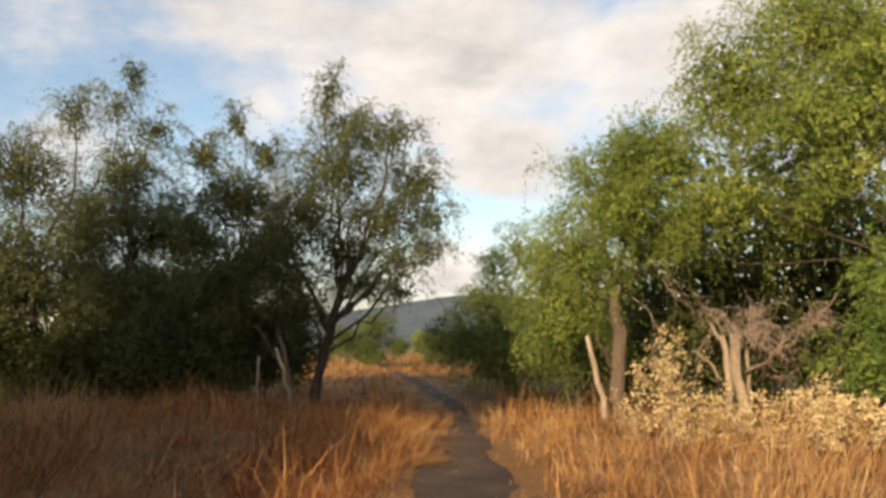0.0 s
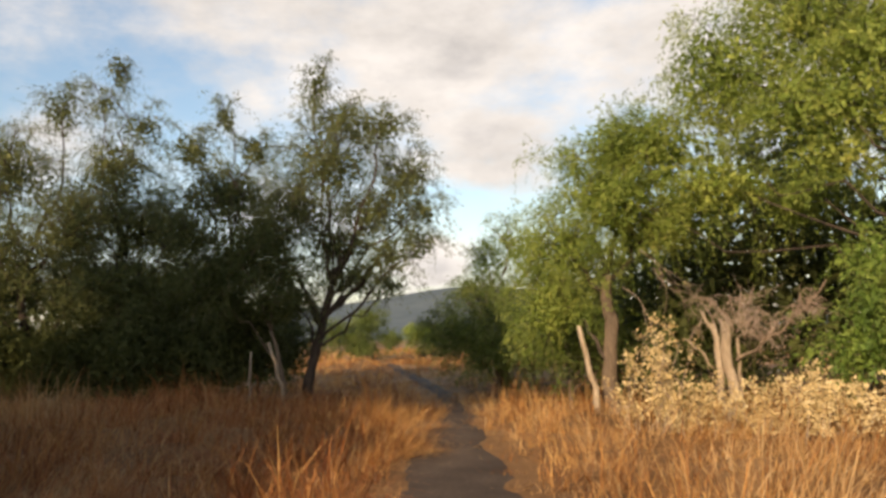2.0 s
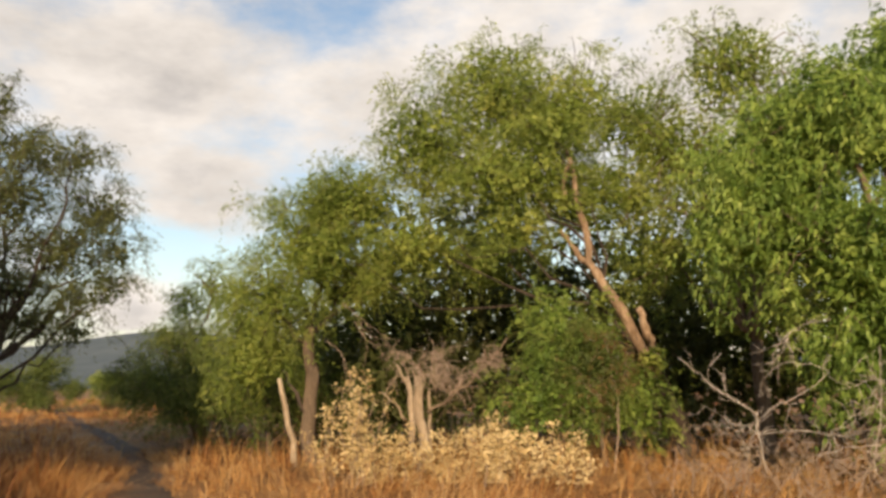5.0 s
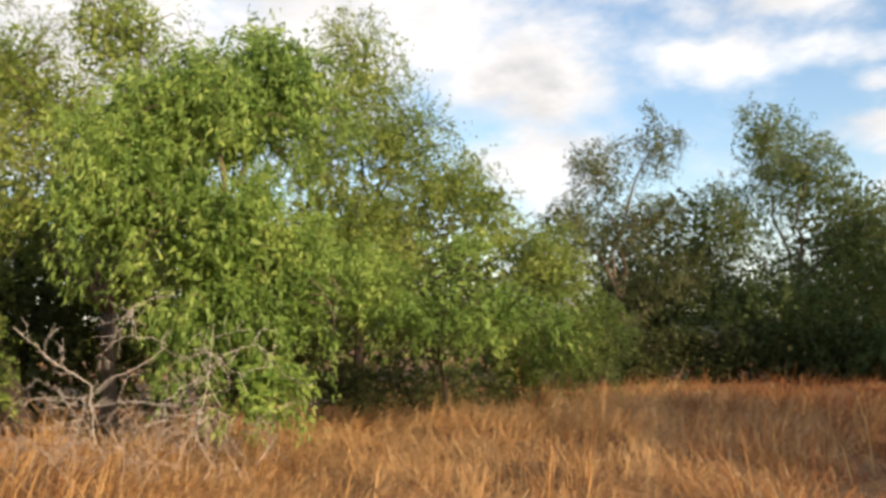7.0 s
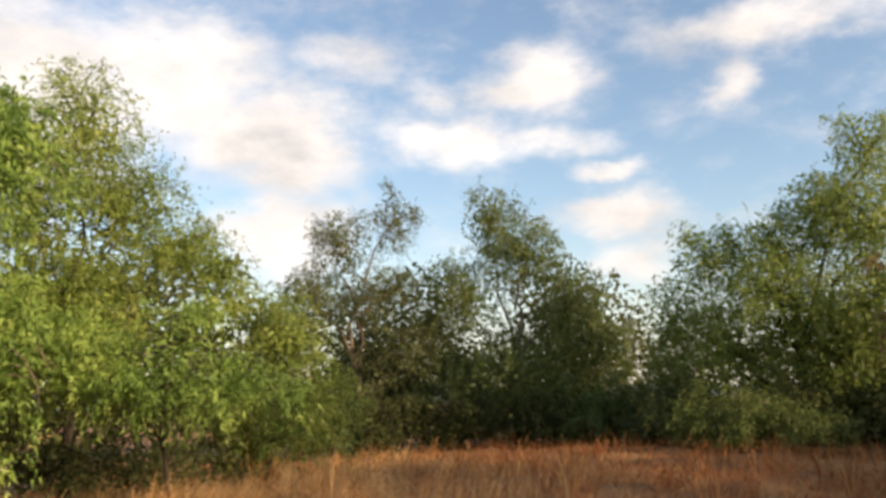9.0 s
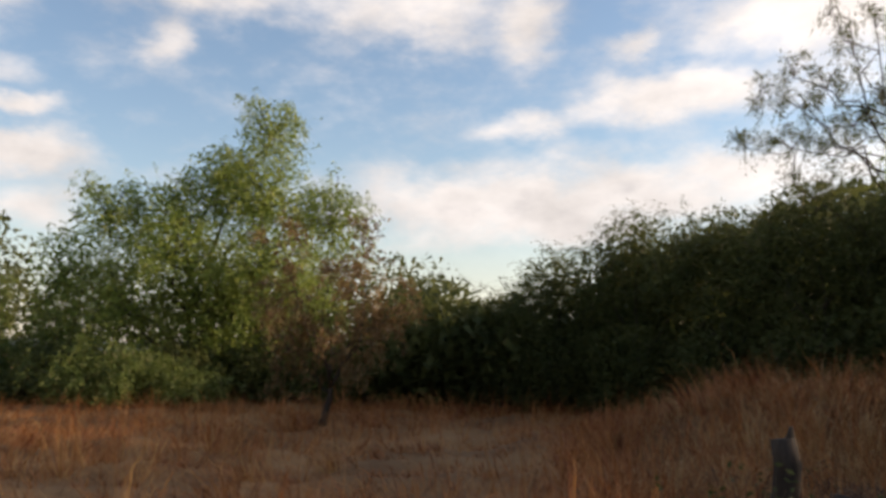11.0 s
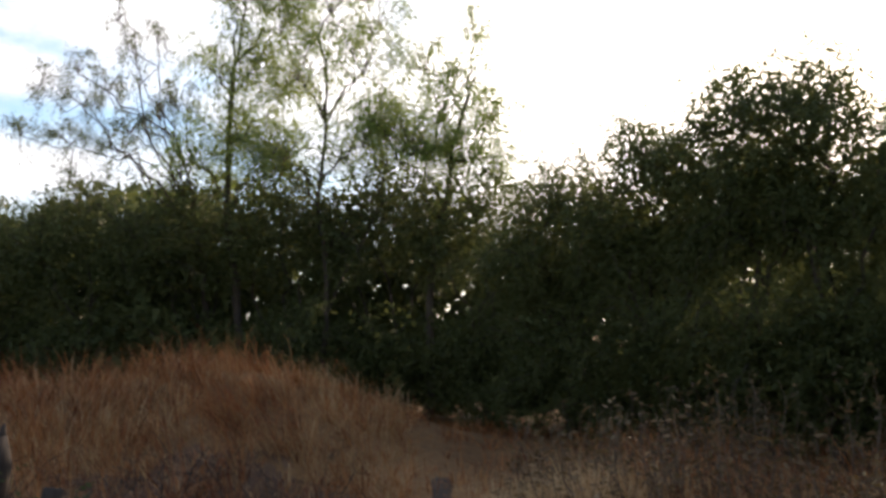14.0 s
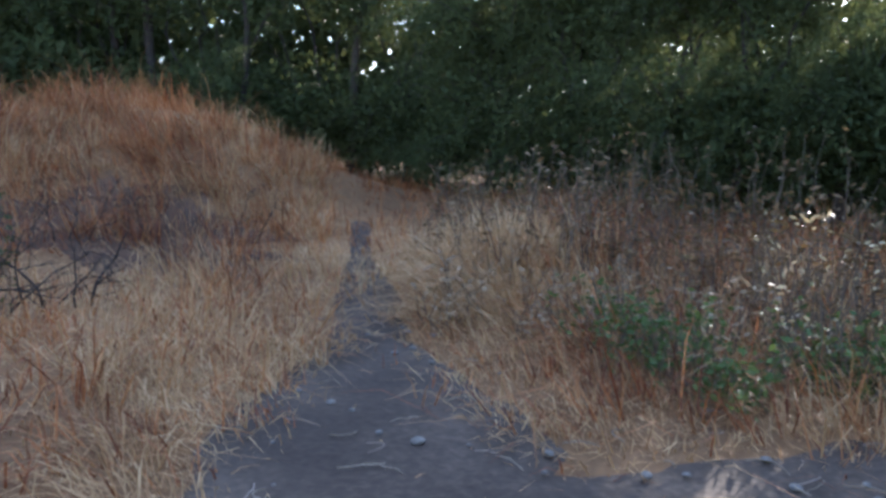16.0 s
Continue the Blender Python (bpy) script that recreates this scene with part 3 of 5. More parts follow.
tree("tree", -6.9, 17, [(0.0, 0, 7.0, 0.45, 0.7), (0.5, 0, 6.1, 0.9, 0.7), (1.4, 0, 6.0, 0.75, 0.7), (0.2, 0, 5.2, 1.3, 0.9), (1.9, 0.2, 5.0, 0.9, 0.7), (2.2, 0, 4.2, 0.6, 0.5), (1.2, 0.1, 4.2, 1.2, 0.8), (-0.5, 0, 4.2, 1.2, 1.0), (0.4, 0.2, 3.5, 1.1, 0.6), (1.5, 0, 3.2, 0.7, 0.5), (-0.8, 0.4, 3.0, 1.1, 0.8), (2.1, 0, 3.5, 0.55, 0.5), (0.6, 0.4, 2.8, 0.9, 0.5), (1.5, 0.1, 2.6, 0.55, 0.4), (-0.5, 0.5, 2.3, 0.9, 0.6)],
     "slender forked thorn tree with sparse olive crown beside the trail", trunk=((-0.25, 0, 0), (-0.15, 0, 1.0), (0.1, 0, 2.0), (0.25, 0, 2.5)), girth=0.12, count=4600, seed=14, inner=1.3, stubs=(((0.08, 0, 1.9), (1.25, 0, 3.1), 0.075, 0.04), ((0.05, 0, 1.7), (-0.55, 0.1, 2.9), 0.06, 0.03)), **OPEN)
tree("tree", -9.6, 16.2, [(-0.7, 0.3, 3.2, 1.0, 1.0), (-0.2, 0.2, 2.3, 0.9, 0.7), (-1.5, 0.5, 2.6, 1.1, 0.9)], "leaning pale-trunked thorn tree with dark foliage", leaf_mat=LEAF_DARK, bark=BARK, trunk=((0.15, 0, 0), (-0.2, 0.1, 1.6)), girth=0.055, count=1500, seed=15, gaps=0.4, leaf=0.06, floor=1.3)
# dark leaves on this row put the under-canopy shade into colour
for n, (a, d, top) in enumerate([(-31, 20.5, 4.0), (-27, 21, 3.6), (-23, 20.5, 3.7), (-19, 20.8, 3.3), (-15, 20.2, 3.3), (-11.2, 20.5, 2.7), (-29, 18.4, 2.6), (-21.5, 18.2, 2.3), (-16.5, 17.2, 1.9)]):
    tree("bush", a, d, [(0, 0, top - 0.8, 1.2, 0.8), (-0.7, 0, 1.2, 1.1, 0.8), (0.7, 0, 1.3, 1.1, 0.9)], "bush coloured dark for the shade under thorn trees", "bush", LEAF_DARK, bark=BARK_DARK, count=900, leaf=0.07, seed=70 + n, trunk=((0, 0, 0), (0, 0, 0.6)), girth=0.05, gaps=0.2, inner=2.6, core=0.85, fat=1.9)
tree("bush", -3.6, 37, [(0, 0, 2.3, 1.1, 0.9), (-1.3, 0, 1.8, 1.3, 0.9), (1.1, 0.5, 1.5, 0.9, 0.6), (-0.3, 0, 1.2, 1.2, 0.7)], "rounded green bush where the trail bends", "bush", LEAF, count=1500, leaf=0.075, seed=16, girth=0.06, trunk=((0, 0, 0), (0, 0, 0.8)), inner=1.8)
tree("bush", 0.4, 42, [(0, 0, 1.8, 1.0, 0.7), (1.3, 0, 1.7, 1.0, 0.6)], "yellow-green bush far along the trail", "bush", LEAF_YELLOW, count=600, leaf=0.11, seed=17, girth=0.06, trunk=((0, 0, 0), (0, 0, 0.8)))
tree("tree", 5.8, 22, [(-1.3, 0, 1.6, 0.9, 0.8), (-0.4, 0, 2.6, 1.1, 1.0), (0.3, 0, 4.1, 0.8, 0.8), (-0.4, 0, 3.6, 0.6, 0.6), (1.2, 0, 2.6, 1.3, 1.4), (0, -0.5, 1.3, 1.5, 0.9), (1.0, 0.3, 3.7, 0.9, 0.8)], "feathery green thorn tree with thin airy top", leaf_mat=LEAF_YELLOW, count=2900, leaf=0.068, seed=18, inner=1.1, gaps=0.4)
tree("bush", 4.6, 18.2, [(-0.8, 0, 1.5, 0.7, 0.75), (0.1, 0, 2.1, 0.9, 0.9), (1.0, 0, 1.7, 1.0, 0.9), (0.2, -0.2, 1.1, 1.1, 0.6)], "green feathery bush leaning over the trail edge", "bush", LEAF, count=1900, leaf=0.062, seed=19, girth=0.06, trunk=((0.3, 0, 0), (0.2, 0, 0.8)), inner=1.3, gaps=0.35)

# ---- sunlit trees right of the trail ----
SUNNY = "sunlit feathery thorn tree with drooping yellow-green foliage"
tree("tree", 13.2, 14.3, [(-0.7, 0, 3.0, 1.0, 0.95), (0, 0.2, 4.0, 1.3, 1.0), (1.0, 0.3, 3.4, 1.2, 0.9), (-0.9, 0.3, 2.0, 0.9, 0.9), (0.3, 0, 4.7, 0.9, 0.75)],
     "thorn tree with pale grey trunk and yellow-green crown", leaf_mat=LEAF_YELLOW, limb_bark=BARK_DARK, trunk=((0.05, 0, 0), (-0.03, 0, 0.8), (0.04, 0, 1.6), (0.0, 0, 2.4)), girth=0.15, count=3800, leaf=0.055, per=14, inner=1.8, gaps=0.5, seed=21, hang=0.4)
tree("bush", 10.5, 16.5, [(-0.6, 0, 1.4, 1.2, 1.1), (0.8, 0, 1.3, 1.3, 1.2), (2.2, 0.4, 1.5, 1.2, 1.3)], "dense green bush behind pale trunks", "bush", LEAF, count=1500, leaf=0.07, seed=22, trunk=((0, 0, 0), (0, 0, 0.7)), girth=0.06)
# dark bark on base and limbs stands in for shade under this crown
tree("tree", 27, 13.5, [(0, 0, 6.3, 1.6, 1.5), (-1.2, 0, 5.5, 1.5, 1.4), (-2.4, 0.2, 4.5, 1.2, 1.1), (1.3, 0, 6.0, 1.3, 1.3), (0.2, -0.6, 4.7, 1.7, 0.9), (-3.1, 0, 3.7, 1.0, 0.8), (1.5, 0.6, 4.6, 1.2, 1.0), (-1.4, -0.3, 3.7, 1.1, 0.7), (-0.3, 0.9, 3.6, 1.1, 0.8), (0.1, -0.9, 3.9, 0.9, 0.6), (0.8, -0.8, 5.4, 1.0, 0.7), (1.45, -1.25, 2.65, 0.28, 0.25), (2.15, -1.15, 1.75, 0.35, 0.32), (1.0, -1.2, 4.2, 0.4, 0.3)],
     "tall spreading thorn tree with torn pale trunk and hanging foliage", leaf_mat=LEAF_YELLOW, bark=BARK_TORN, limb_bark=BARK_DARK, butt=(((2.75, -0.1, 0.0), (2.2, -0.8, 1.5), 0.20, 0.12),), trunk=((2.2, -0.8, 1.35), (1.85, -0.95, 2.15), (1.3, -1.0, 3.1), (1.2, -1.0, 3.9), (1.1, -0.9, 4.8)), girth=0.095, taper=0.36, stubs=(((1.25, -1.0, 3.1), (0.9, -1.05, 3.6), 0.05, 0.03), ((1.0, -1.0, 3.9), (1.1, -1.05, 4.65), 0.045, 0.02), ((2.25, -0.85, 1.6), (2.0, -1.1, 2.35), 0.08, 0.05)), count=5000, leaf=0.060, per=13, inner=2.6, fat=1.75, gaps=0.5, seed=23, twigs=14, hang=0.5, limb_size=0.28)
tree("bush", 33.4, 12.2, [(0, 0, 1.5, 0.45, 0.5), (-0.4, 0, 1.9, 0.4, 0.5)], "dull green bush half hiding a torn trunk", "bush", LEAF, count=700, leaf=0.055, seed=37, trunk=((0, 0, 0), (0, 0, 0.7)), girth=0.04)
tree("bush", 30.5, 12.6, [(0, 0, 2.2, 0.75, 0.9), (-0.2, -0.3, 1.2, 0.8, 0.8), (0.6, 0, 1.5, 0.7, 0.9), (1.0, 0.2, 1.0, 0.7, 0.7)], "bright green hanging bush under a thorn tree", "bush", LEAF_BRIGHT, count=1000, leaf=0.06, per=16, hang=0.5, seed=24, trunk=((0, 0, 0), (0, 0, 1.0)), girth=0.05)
# thicket added as dark backing; shade under the crown is in its colour
tree("bush", 25, 17.5, [(-1.5, 0, 1.9, 1.8, 1.6), (1.2, 0, 2.2, 1.9, 1.8), (3.4, 0, 2.0, 1.8, 1.8)], "added thicket coloured dark for the deep shade behind the trees", "bush", LEAF_DARK, count=1800, leaf=0.08, seed=25, trunk=((0, 0, 0), (0, 0, 1.0)), girth=0.06, gaps=0.1)
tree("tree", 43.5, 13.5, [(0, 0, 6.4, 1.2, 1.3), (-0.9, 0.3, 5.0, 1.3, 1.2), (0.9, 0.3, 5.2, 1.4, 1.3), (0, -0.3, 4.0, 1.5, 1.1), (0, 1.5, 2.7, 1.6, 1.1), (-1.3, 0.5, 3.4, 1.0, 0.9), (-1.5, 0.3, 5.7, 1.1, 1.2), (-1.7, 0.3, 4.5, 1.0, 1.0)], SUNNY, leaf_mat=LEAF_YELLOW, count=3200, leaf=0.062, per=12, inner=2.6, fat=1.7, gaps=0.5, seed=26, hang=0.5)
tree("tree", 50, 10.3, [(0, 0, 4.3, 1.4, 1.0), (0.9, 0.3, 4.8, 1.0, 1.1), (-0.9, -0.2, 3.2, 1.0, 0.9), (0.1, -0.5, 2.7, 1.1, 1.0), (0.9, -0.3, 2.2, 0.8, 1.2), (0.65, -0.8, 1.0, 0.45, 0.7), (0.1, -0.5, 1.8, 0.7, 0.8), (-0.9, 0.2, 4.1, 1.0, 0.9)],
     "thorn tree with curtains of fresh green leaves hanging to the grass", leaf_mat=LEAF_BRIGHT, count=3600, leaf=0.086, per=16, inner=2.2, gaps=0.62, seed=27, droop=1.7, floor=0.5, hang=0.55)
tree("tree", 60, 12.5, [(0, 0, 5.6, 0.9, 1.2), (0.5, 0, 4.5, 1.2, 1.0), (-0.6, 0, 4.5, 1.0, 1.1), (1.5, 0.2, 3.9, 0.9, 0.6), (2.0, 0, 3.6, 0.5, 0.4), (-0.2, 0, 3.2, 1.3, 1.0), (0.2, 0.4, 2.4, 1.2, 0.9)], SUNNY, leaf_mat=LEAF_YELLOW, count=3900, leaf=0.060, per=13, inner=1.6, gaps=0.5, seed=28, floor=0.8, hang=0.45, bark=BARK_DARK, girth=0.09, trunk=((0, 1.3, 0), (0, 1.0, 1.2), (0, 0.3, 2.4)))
tree("bush", 65.5, 11, [(-1.0, 0, 2.2, 0.75, 0.75), (0, 0, 2.2, 1.0, 0.9), (0.9, 0, 1.8, 0.9, 0.65), (1.5, 0, 1.45, 0.6, 0.4), (-0.3, -0.4, 1.6, 0.8, 0.5), (0.3, 0, 1.6, 0.8, 0.4)], "low spreading green bush with arching branches", "bush", LEAF_BRIGHT, count=1700, leaf=0.08, per=16, inner=0.8, gaps=0.85, hang=0.4, seed=29, trunk=((0.2, 1.4, 0), (0.1, 0.9, 0.8), (0, 0.2, 1.5)), girth=0.03, bark=BARK_DARK, droop=1.3, floor=1.35)
# added bush; its dark leaves stand in for shade in the hollow
tree("bush", 64.5, 13.3, [(0, 0, 0.7, 1.0, 0.5), (-1.3, 0, 0.75, 1.0, 0.5), (1.2, 0, 0.65, 0.8, 0.4)], "added low bush coloured dark for the shaded hollow under branches", "bush", LEAF_DARK, bark=BARK_DARK, count=700, leaf=0.06, seed=54, trunk=((0, 0, 0), (0, 0, 0.4)), girth=0.04, gaps=0.1, inner=2.5, core=0.85, per=8)
tree("bush", 72.6, 13.8, [(-0.6, 0, 3.2, 0.6, 0.6), (0.1, 0, 2.6, 0.9, 0.9), (0.6, 0, 1.6, 0.9, 0.9), (-0.3, 0, 1.2, 1.0, 0.8)], "yellowing bush with dry twigs", "bush", LEAF_YELLOW, count=1400, seed=30, trunk=((0, 0, 0), (0, 0, 0.8)), girth=0.06)

tree("shrub", 33.9, 11.7, [(0, 0, 1.9, 0.35, 0.3), (0.25, 0, 1.5, 0.3, 0.3), (-0.3, 0, 1.35, 0.3, 0.3)], "withered brown foliage hanging at a torn trunk", "shrub", LEAF_RUST, bark=TWIG, count=90, leaf=0.05, per=10, seed=39, trunk=((0, 0, 0), (0.1, 0, 1.0)), girth=0.012, gaps=0.5, droop=1.5, inner=0.2, twigs=16, hang=0.3)

# ---- far edge of the grass field ----
# darker leaf tones on these two trees stand in for shade on them
tree("tree", 79, 24, [(-1.7, 0, 4.7, 1.4, 1.2), (-0.9, 0, 6.3, 1.1, 1.3), (0.7, 0, 7.0, 0.8, 1.3), (0.3, 0, 4.7, 1.6, 1.2), (-2.5, 0, 3.5, 1.2, 1.1), (1.5, 0, 3.0, 1.5, 1.6), (-2.6, 0.5, 1.6, 1.0, 1.1), (0.1, 0.4, 2.4, 1.5, 1.4), (-1.2, 0.6, 1.7, 1.2, 1.0)], "thorn tree with open grey top at the field edge", leaf_mat=LEAF_OLIVE, count=3500, leaf=0.075, seed=31, trunk=((-0.5, 0, 0), (-0.4, 0, 2.4)), girth=0.16, gaps=0.25, spray=0.5, inner=2.2, core=0.8, hang=0.45)
tree("tree", 89, 24, [(-0.6, 0, 6.9, 1.0, 1.3), (0.4, 0, 5.8, 1.5, 1.5), (1.6, 0, 4.2, 1.4, 1.5), (-1.4, 0, 4.6, 1.4, 1.5), (2.4, 0, 2.7, 1.2, 1.5), (0, -0.4, 2.2, 2.2, 1.7), (-1.8, 0, 2.0, 1.5, 1.5)], "broad green thorn tree at the field edge", leaf_mat=LEAF, count=3900, leaf=0.078, seed=32, spray=0.5, inner=2.6, core=0.84, gaps=0.2, hang=0.4)
tree("bush", 96.8, 22.5, [(0, 0, 1.3, 1.2, 1.0), (-1.3, 0, 1.1, 1.1, 0.8), (1.2, 0, 1.5, 1.0, 1.2)], "dark bush between two larger trees", "bush", LEAF, count=1100, leaf=0.08, seed=38, trunk=((0, 0, 0), (0, 0, 0.6)), girth=0.05)
tree("tree", 107.7, 21, [(1.9, 0, 7.05, 1.1, 1.25), (0.7, 0, 5.9, 1.2, 1.1), (1.8, 0, 5.2, 1.7, 1.5), (3.5, 0, 4.8, 1.3, 1.4), (-0.4, 0, 4.8, 1.4, 1.4), (-1.9, 0, 4.8, 1.1, 1.2), (-0.4, -1.2, 3.7, 1.4, 1.1), (1.7, -1.2, 3.6, 1.5, 1.2), (-2.9, 0, 3.4, 0.9, 1.6), (-1.5, -0.3, 2.6, 1.6, 1.6), (1.0, -0.3, 2.5, 1.8, 1.8), (3.0, 0, 2.4, 1.4, 1.6)],
     "large rounded thorn tree with drooping sunlit foliage", leaf_mat=LEAF_YELLOW, bark=BARK_DARK, count=5000, leaf=0.080, seed=33, droop=1.5, spray=0.5, girth=0.16, gaps=0.15, inner=2.6, hang=0.75, core=0.84)
tree("bush", 103.9, 18.5, [(-1.0, 0, 1.1, 0.8, 0.75), (0, 0, 1.0, 0.9, 0.75), (1.1, 0, 0.9, 0.9, 0.6)], "low green bush in front of a rounded tree", "bush", LEAF, count=1100, leaf=0.075, seed=34, trunk=((0, 0, 0), (0, 0, 0.5)), girth=0.05)
tree("shrub", 117.2, 15.5, [(-0.85, 0, 3.5, 0.45, 0.75), (-0.6, 0, 2.7, 0.6, 0.8), (0.05, 0, 2.7, 0.65, 0.8), (0.75, 0, 3.4, 0.5, 0.75), (0.75, 0, 2.6, 0.6, 0.8), (0.2, 0, 1.7, 0.9, 0.6), (1.25, 0, 2.3, 0.6, 0.7), (-0.8, 0, 1.8, 0.6, 0.7)], "dead shrub with hanging rust-brown leaves", "shrub", LEAF_RUST, bark=BARK_DARK, count=1100, leaf=0.085, per=10, seed=35, hang=0.3, trunk=((-0.05, 0, 0), (0.1, 0, 0.7)), girth=0.07, gaps=0.5, droop=1.6, inner=0.1, twigs=22)
tree("bush", 123, 22, [(-0.4, 0, 1.9, 0.9, 1.2), (0.5, 0, 1.7, 0.8, 1.1)], "green bush beside a dark thicket", "bush", LEAF, count=900, leaf=0.08, seed=36, trunk=((0, 0, 0), (0, 0, 0.8)), girth=0.05)

# bushes added in dark leaf colour to stand in for shade below the trees
for n, (a, d, w) in enumerate([(73.5, 22, 1.0), (77.5, 23, 1.1), (82, 23, 1.1), (86, 22.6, 1.0), (91.5, 22.8, 1.2), (94.5, 23.5, 1.1), (100, 20.8, 1.0), (107.5, 19.8, 1.1), (111.5, 20.2, 1.1), (115, 21, 1.2), (119.5, 22, 1.2), (126, 21.5, 1.2)]):
    tree("bush", a, d, [(0, 0, 1.2, w, 0.7), (-0.8, 0, 0.7, w * 0.8, 0.5), (0.8, 0, 0.7, w * 0.8, 0.5)], "added low bush coloured dark for shade under the field-edge trees", "bush", LEAF_DARK, bark=BARK_DARK, count=420, leaf=0.08, per=8, seed=180 + n, trunk=((0, 0, 0), (0, 0, 0.4)), girth=0.04, gaps=0.1, inner=2.6, core=0.9, fat=2.0, floor=0.05)

# ---- dark thicket against the light ----
THICKET = "dense dark thorn bush seen against the light"
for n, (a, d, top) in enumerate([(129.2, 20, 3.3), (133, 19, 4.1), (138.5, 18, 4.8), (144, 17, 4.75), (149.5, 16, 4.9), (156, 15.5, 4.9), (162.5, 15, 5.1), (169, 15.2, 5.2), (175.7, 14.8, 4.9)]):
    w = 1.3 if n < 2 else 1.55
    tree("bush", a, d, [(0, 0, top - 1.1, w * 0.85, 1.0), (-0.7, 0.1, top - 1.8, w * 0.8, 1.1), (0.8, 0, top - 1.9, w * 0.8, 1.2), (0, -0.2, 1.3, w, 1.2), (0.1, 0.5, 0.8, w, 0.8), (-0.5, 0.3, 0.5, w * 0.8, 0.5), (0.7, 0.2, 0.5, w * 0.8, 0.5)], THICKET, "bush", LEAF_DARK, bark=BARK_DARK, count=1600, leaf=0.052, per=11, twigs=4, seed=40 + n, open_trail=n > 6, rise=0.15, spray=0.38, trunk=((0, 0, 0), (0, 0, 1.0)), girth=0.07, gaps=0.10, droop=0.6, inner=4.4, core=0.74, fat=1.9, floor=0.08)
tree("tree", 158.6, 15.2, [(0.1, 0, 7.7, 0.6, 1.3), (-0.2, 0, 6.4, 0.65, 1.0), (0.5, 0, 6.6, 0.7, 1.0), (0.2, 0, 5.2, 0.9, 0.8), (0.4, 0, 8.9, 0.8, 0.8), (-0.6, 0, 4.8, 0.9, 0.6), (1.0, 0, 5.0, 0.9, 0.7), (1.0, 0, 6.1, 0.7, 0.8), (1.1, 0, 7.6, 0.6, 0.9)],
     "thin thorn tree with a long hanging tuft of leaves", leaf_mat=LEAF_YELLOW, bark=BARK_DARK, trunk=((0.25, 0, 0), (0.15, 0, 2.2), (0.0, 0, 4.2), (0.1, 0, 6.4)), girth=0.09, taper=0.45, limb_size=0.4, count=3500, leaf=0.054, seed=51, gaps=0.35, hang=0.5, inner=0.5, twigs=10, droop=1.4)
tree("tree", 156.4, 15.6, [(-1.2, 0, 4.9, 0.5, 0.35), (-2.1, 0, 5.1, 0.5, 0.32), (-2.9, 0, 5.25, 0.4, 0.22), (-1.1, 0, 5.35, 0.5, 0.45), (-1.9, 0, 5.8, 0.42, 0.42), (-2.6, 0, 6.15, 0.32, 0.35), (-1.5, 0, 6.1, 0.36, 0.5), (-2.0, 0, 6.4, 0.28, 0.4), (-0.6, 0, 5.6, 0.42, 0.6), (-1.0, 0, 6.6, 0.28, 0.6), (-1.35, 0, 7.4, 0.16, 0.5), (-0.3, 0, 5.8, 0.35, 0.7), (-0.65, 0, 7.0, 0.18, 0.6)],
     "nearly bare thorn tree with fanned reaching limbs", leaf_mat=LEAF_OLIVE, bark=BARK_DARK, trunk=((0.3, 0, 0), (0.2, 0, 2.2), (0.0, 0, 4.0)), girth=0.085, taper=0.6, limb_size=0.5, count=1700, leaf=0.046, seed=55, gaps=0.35, inner=0.05, twigs=20, rise=0.3, spray=0.26, per=13)
tree("tree", 165.0, 14.7, [(0.2, 0, 7.4, 0.9, 1.05), (0.75, 0, 6.25, 0.85, 0.9), (-0.4, 0, 6.15, 0.8, 0.85), (0.75, 0, 5.0, 1.05, 0.6), (-0.65, 0, 4.8, 0.95, 0.55), (0.1, 0, 8.35, 0.65, 0.65), (1.05, 0, 7.2, 0.75, 0.85), (1.6, 0, 4.8, 0.9, 0.6), (-0.7, 0, 7.0, 0.6, 0.8), (2.4, 0, 4.7, 0.8, 0.5)],
     "tall straight thorn tree with a thin airy crown", leaf_mat=LEAF_YELLOW, bark=BARK_DARK, trunk=((0.15, 0, 0), (-0.04, 0, 1.2), (0.05, 0, 2.6), (-0.1, 0, 4.0), (0.08, 0, 5.4)), girth=0.062, taper=0.5, limb_size=0.5, count=3500, leaf=0.054, seed=52, gaps=0.45, inner=0.1, twigs=14, rise=0.3, spray=0.36)
tree("tree", 173.0, 15.0, [(-0.5, 0, 5.0, 0.9, 0.8), (0.1, 0, 5.6, 0.7, 0.8), (0.75, 0, 7.0, 0.4, 0.6), (0.6, 0, 6.1, 0.45, 0.6), (0.6, 0, 4.7, 1.0, 0.7), (-1.0, 0, 5.3, 0.9, 0.8), (-0.2, 0, 6.4, 0.6, 0.7), (1.0, 0, 5.4, 0.6, 0.6)],
     "thorn tree with one leaning bare-tipped limb", leaf_mat=LEAF_YELLOW, bark=BARK_DARK, trunk=((-0.35, 0, 0), (-0.2, 0, 2.6), (0.2, 0, 4.4), (0.6, 0, 6.0)), girth=0.085, taper=0.4, limb_size=0.45, count=3200, leaf=0.054, seed=53, gaps=0.42, inner=0.3, twigs=14, rise=0.25, spray=0.36)
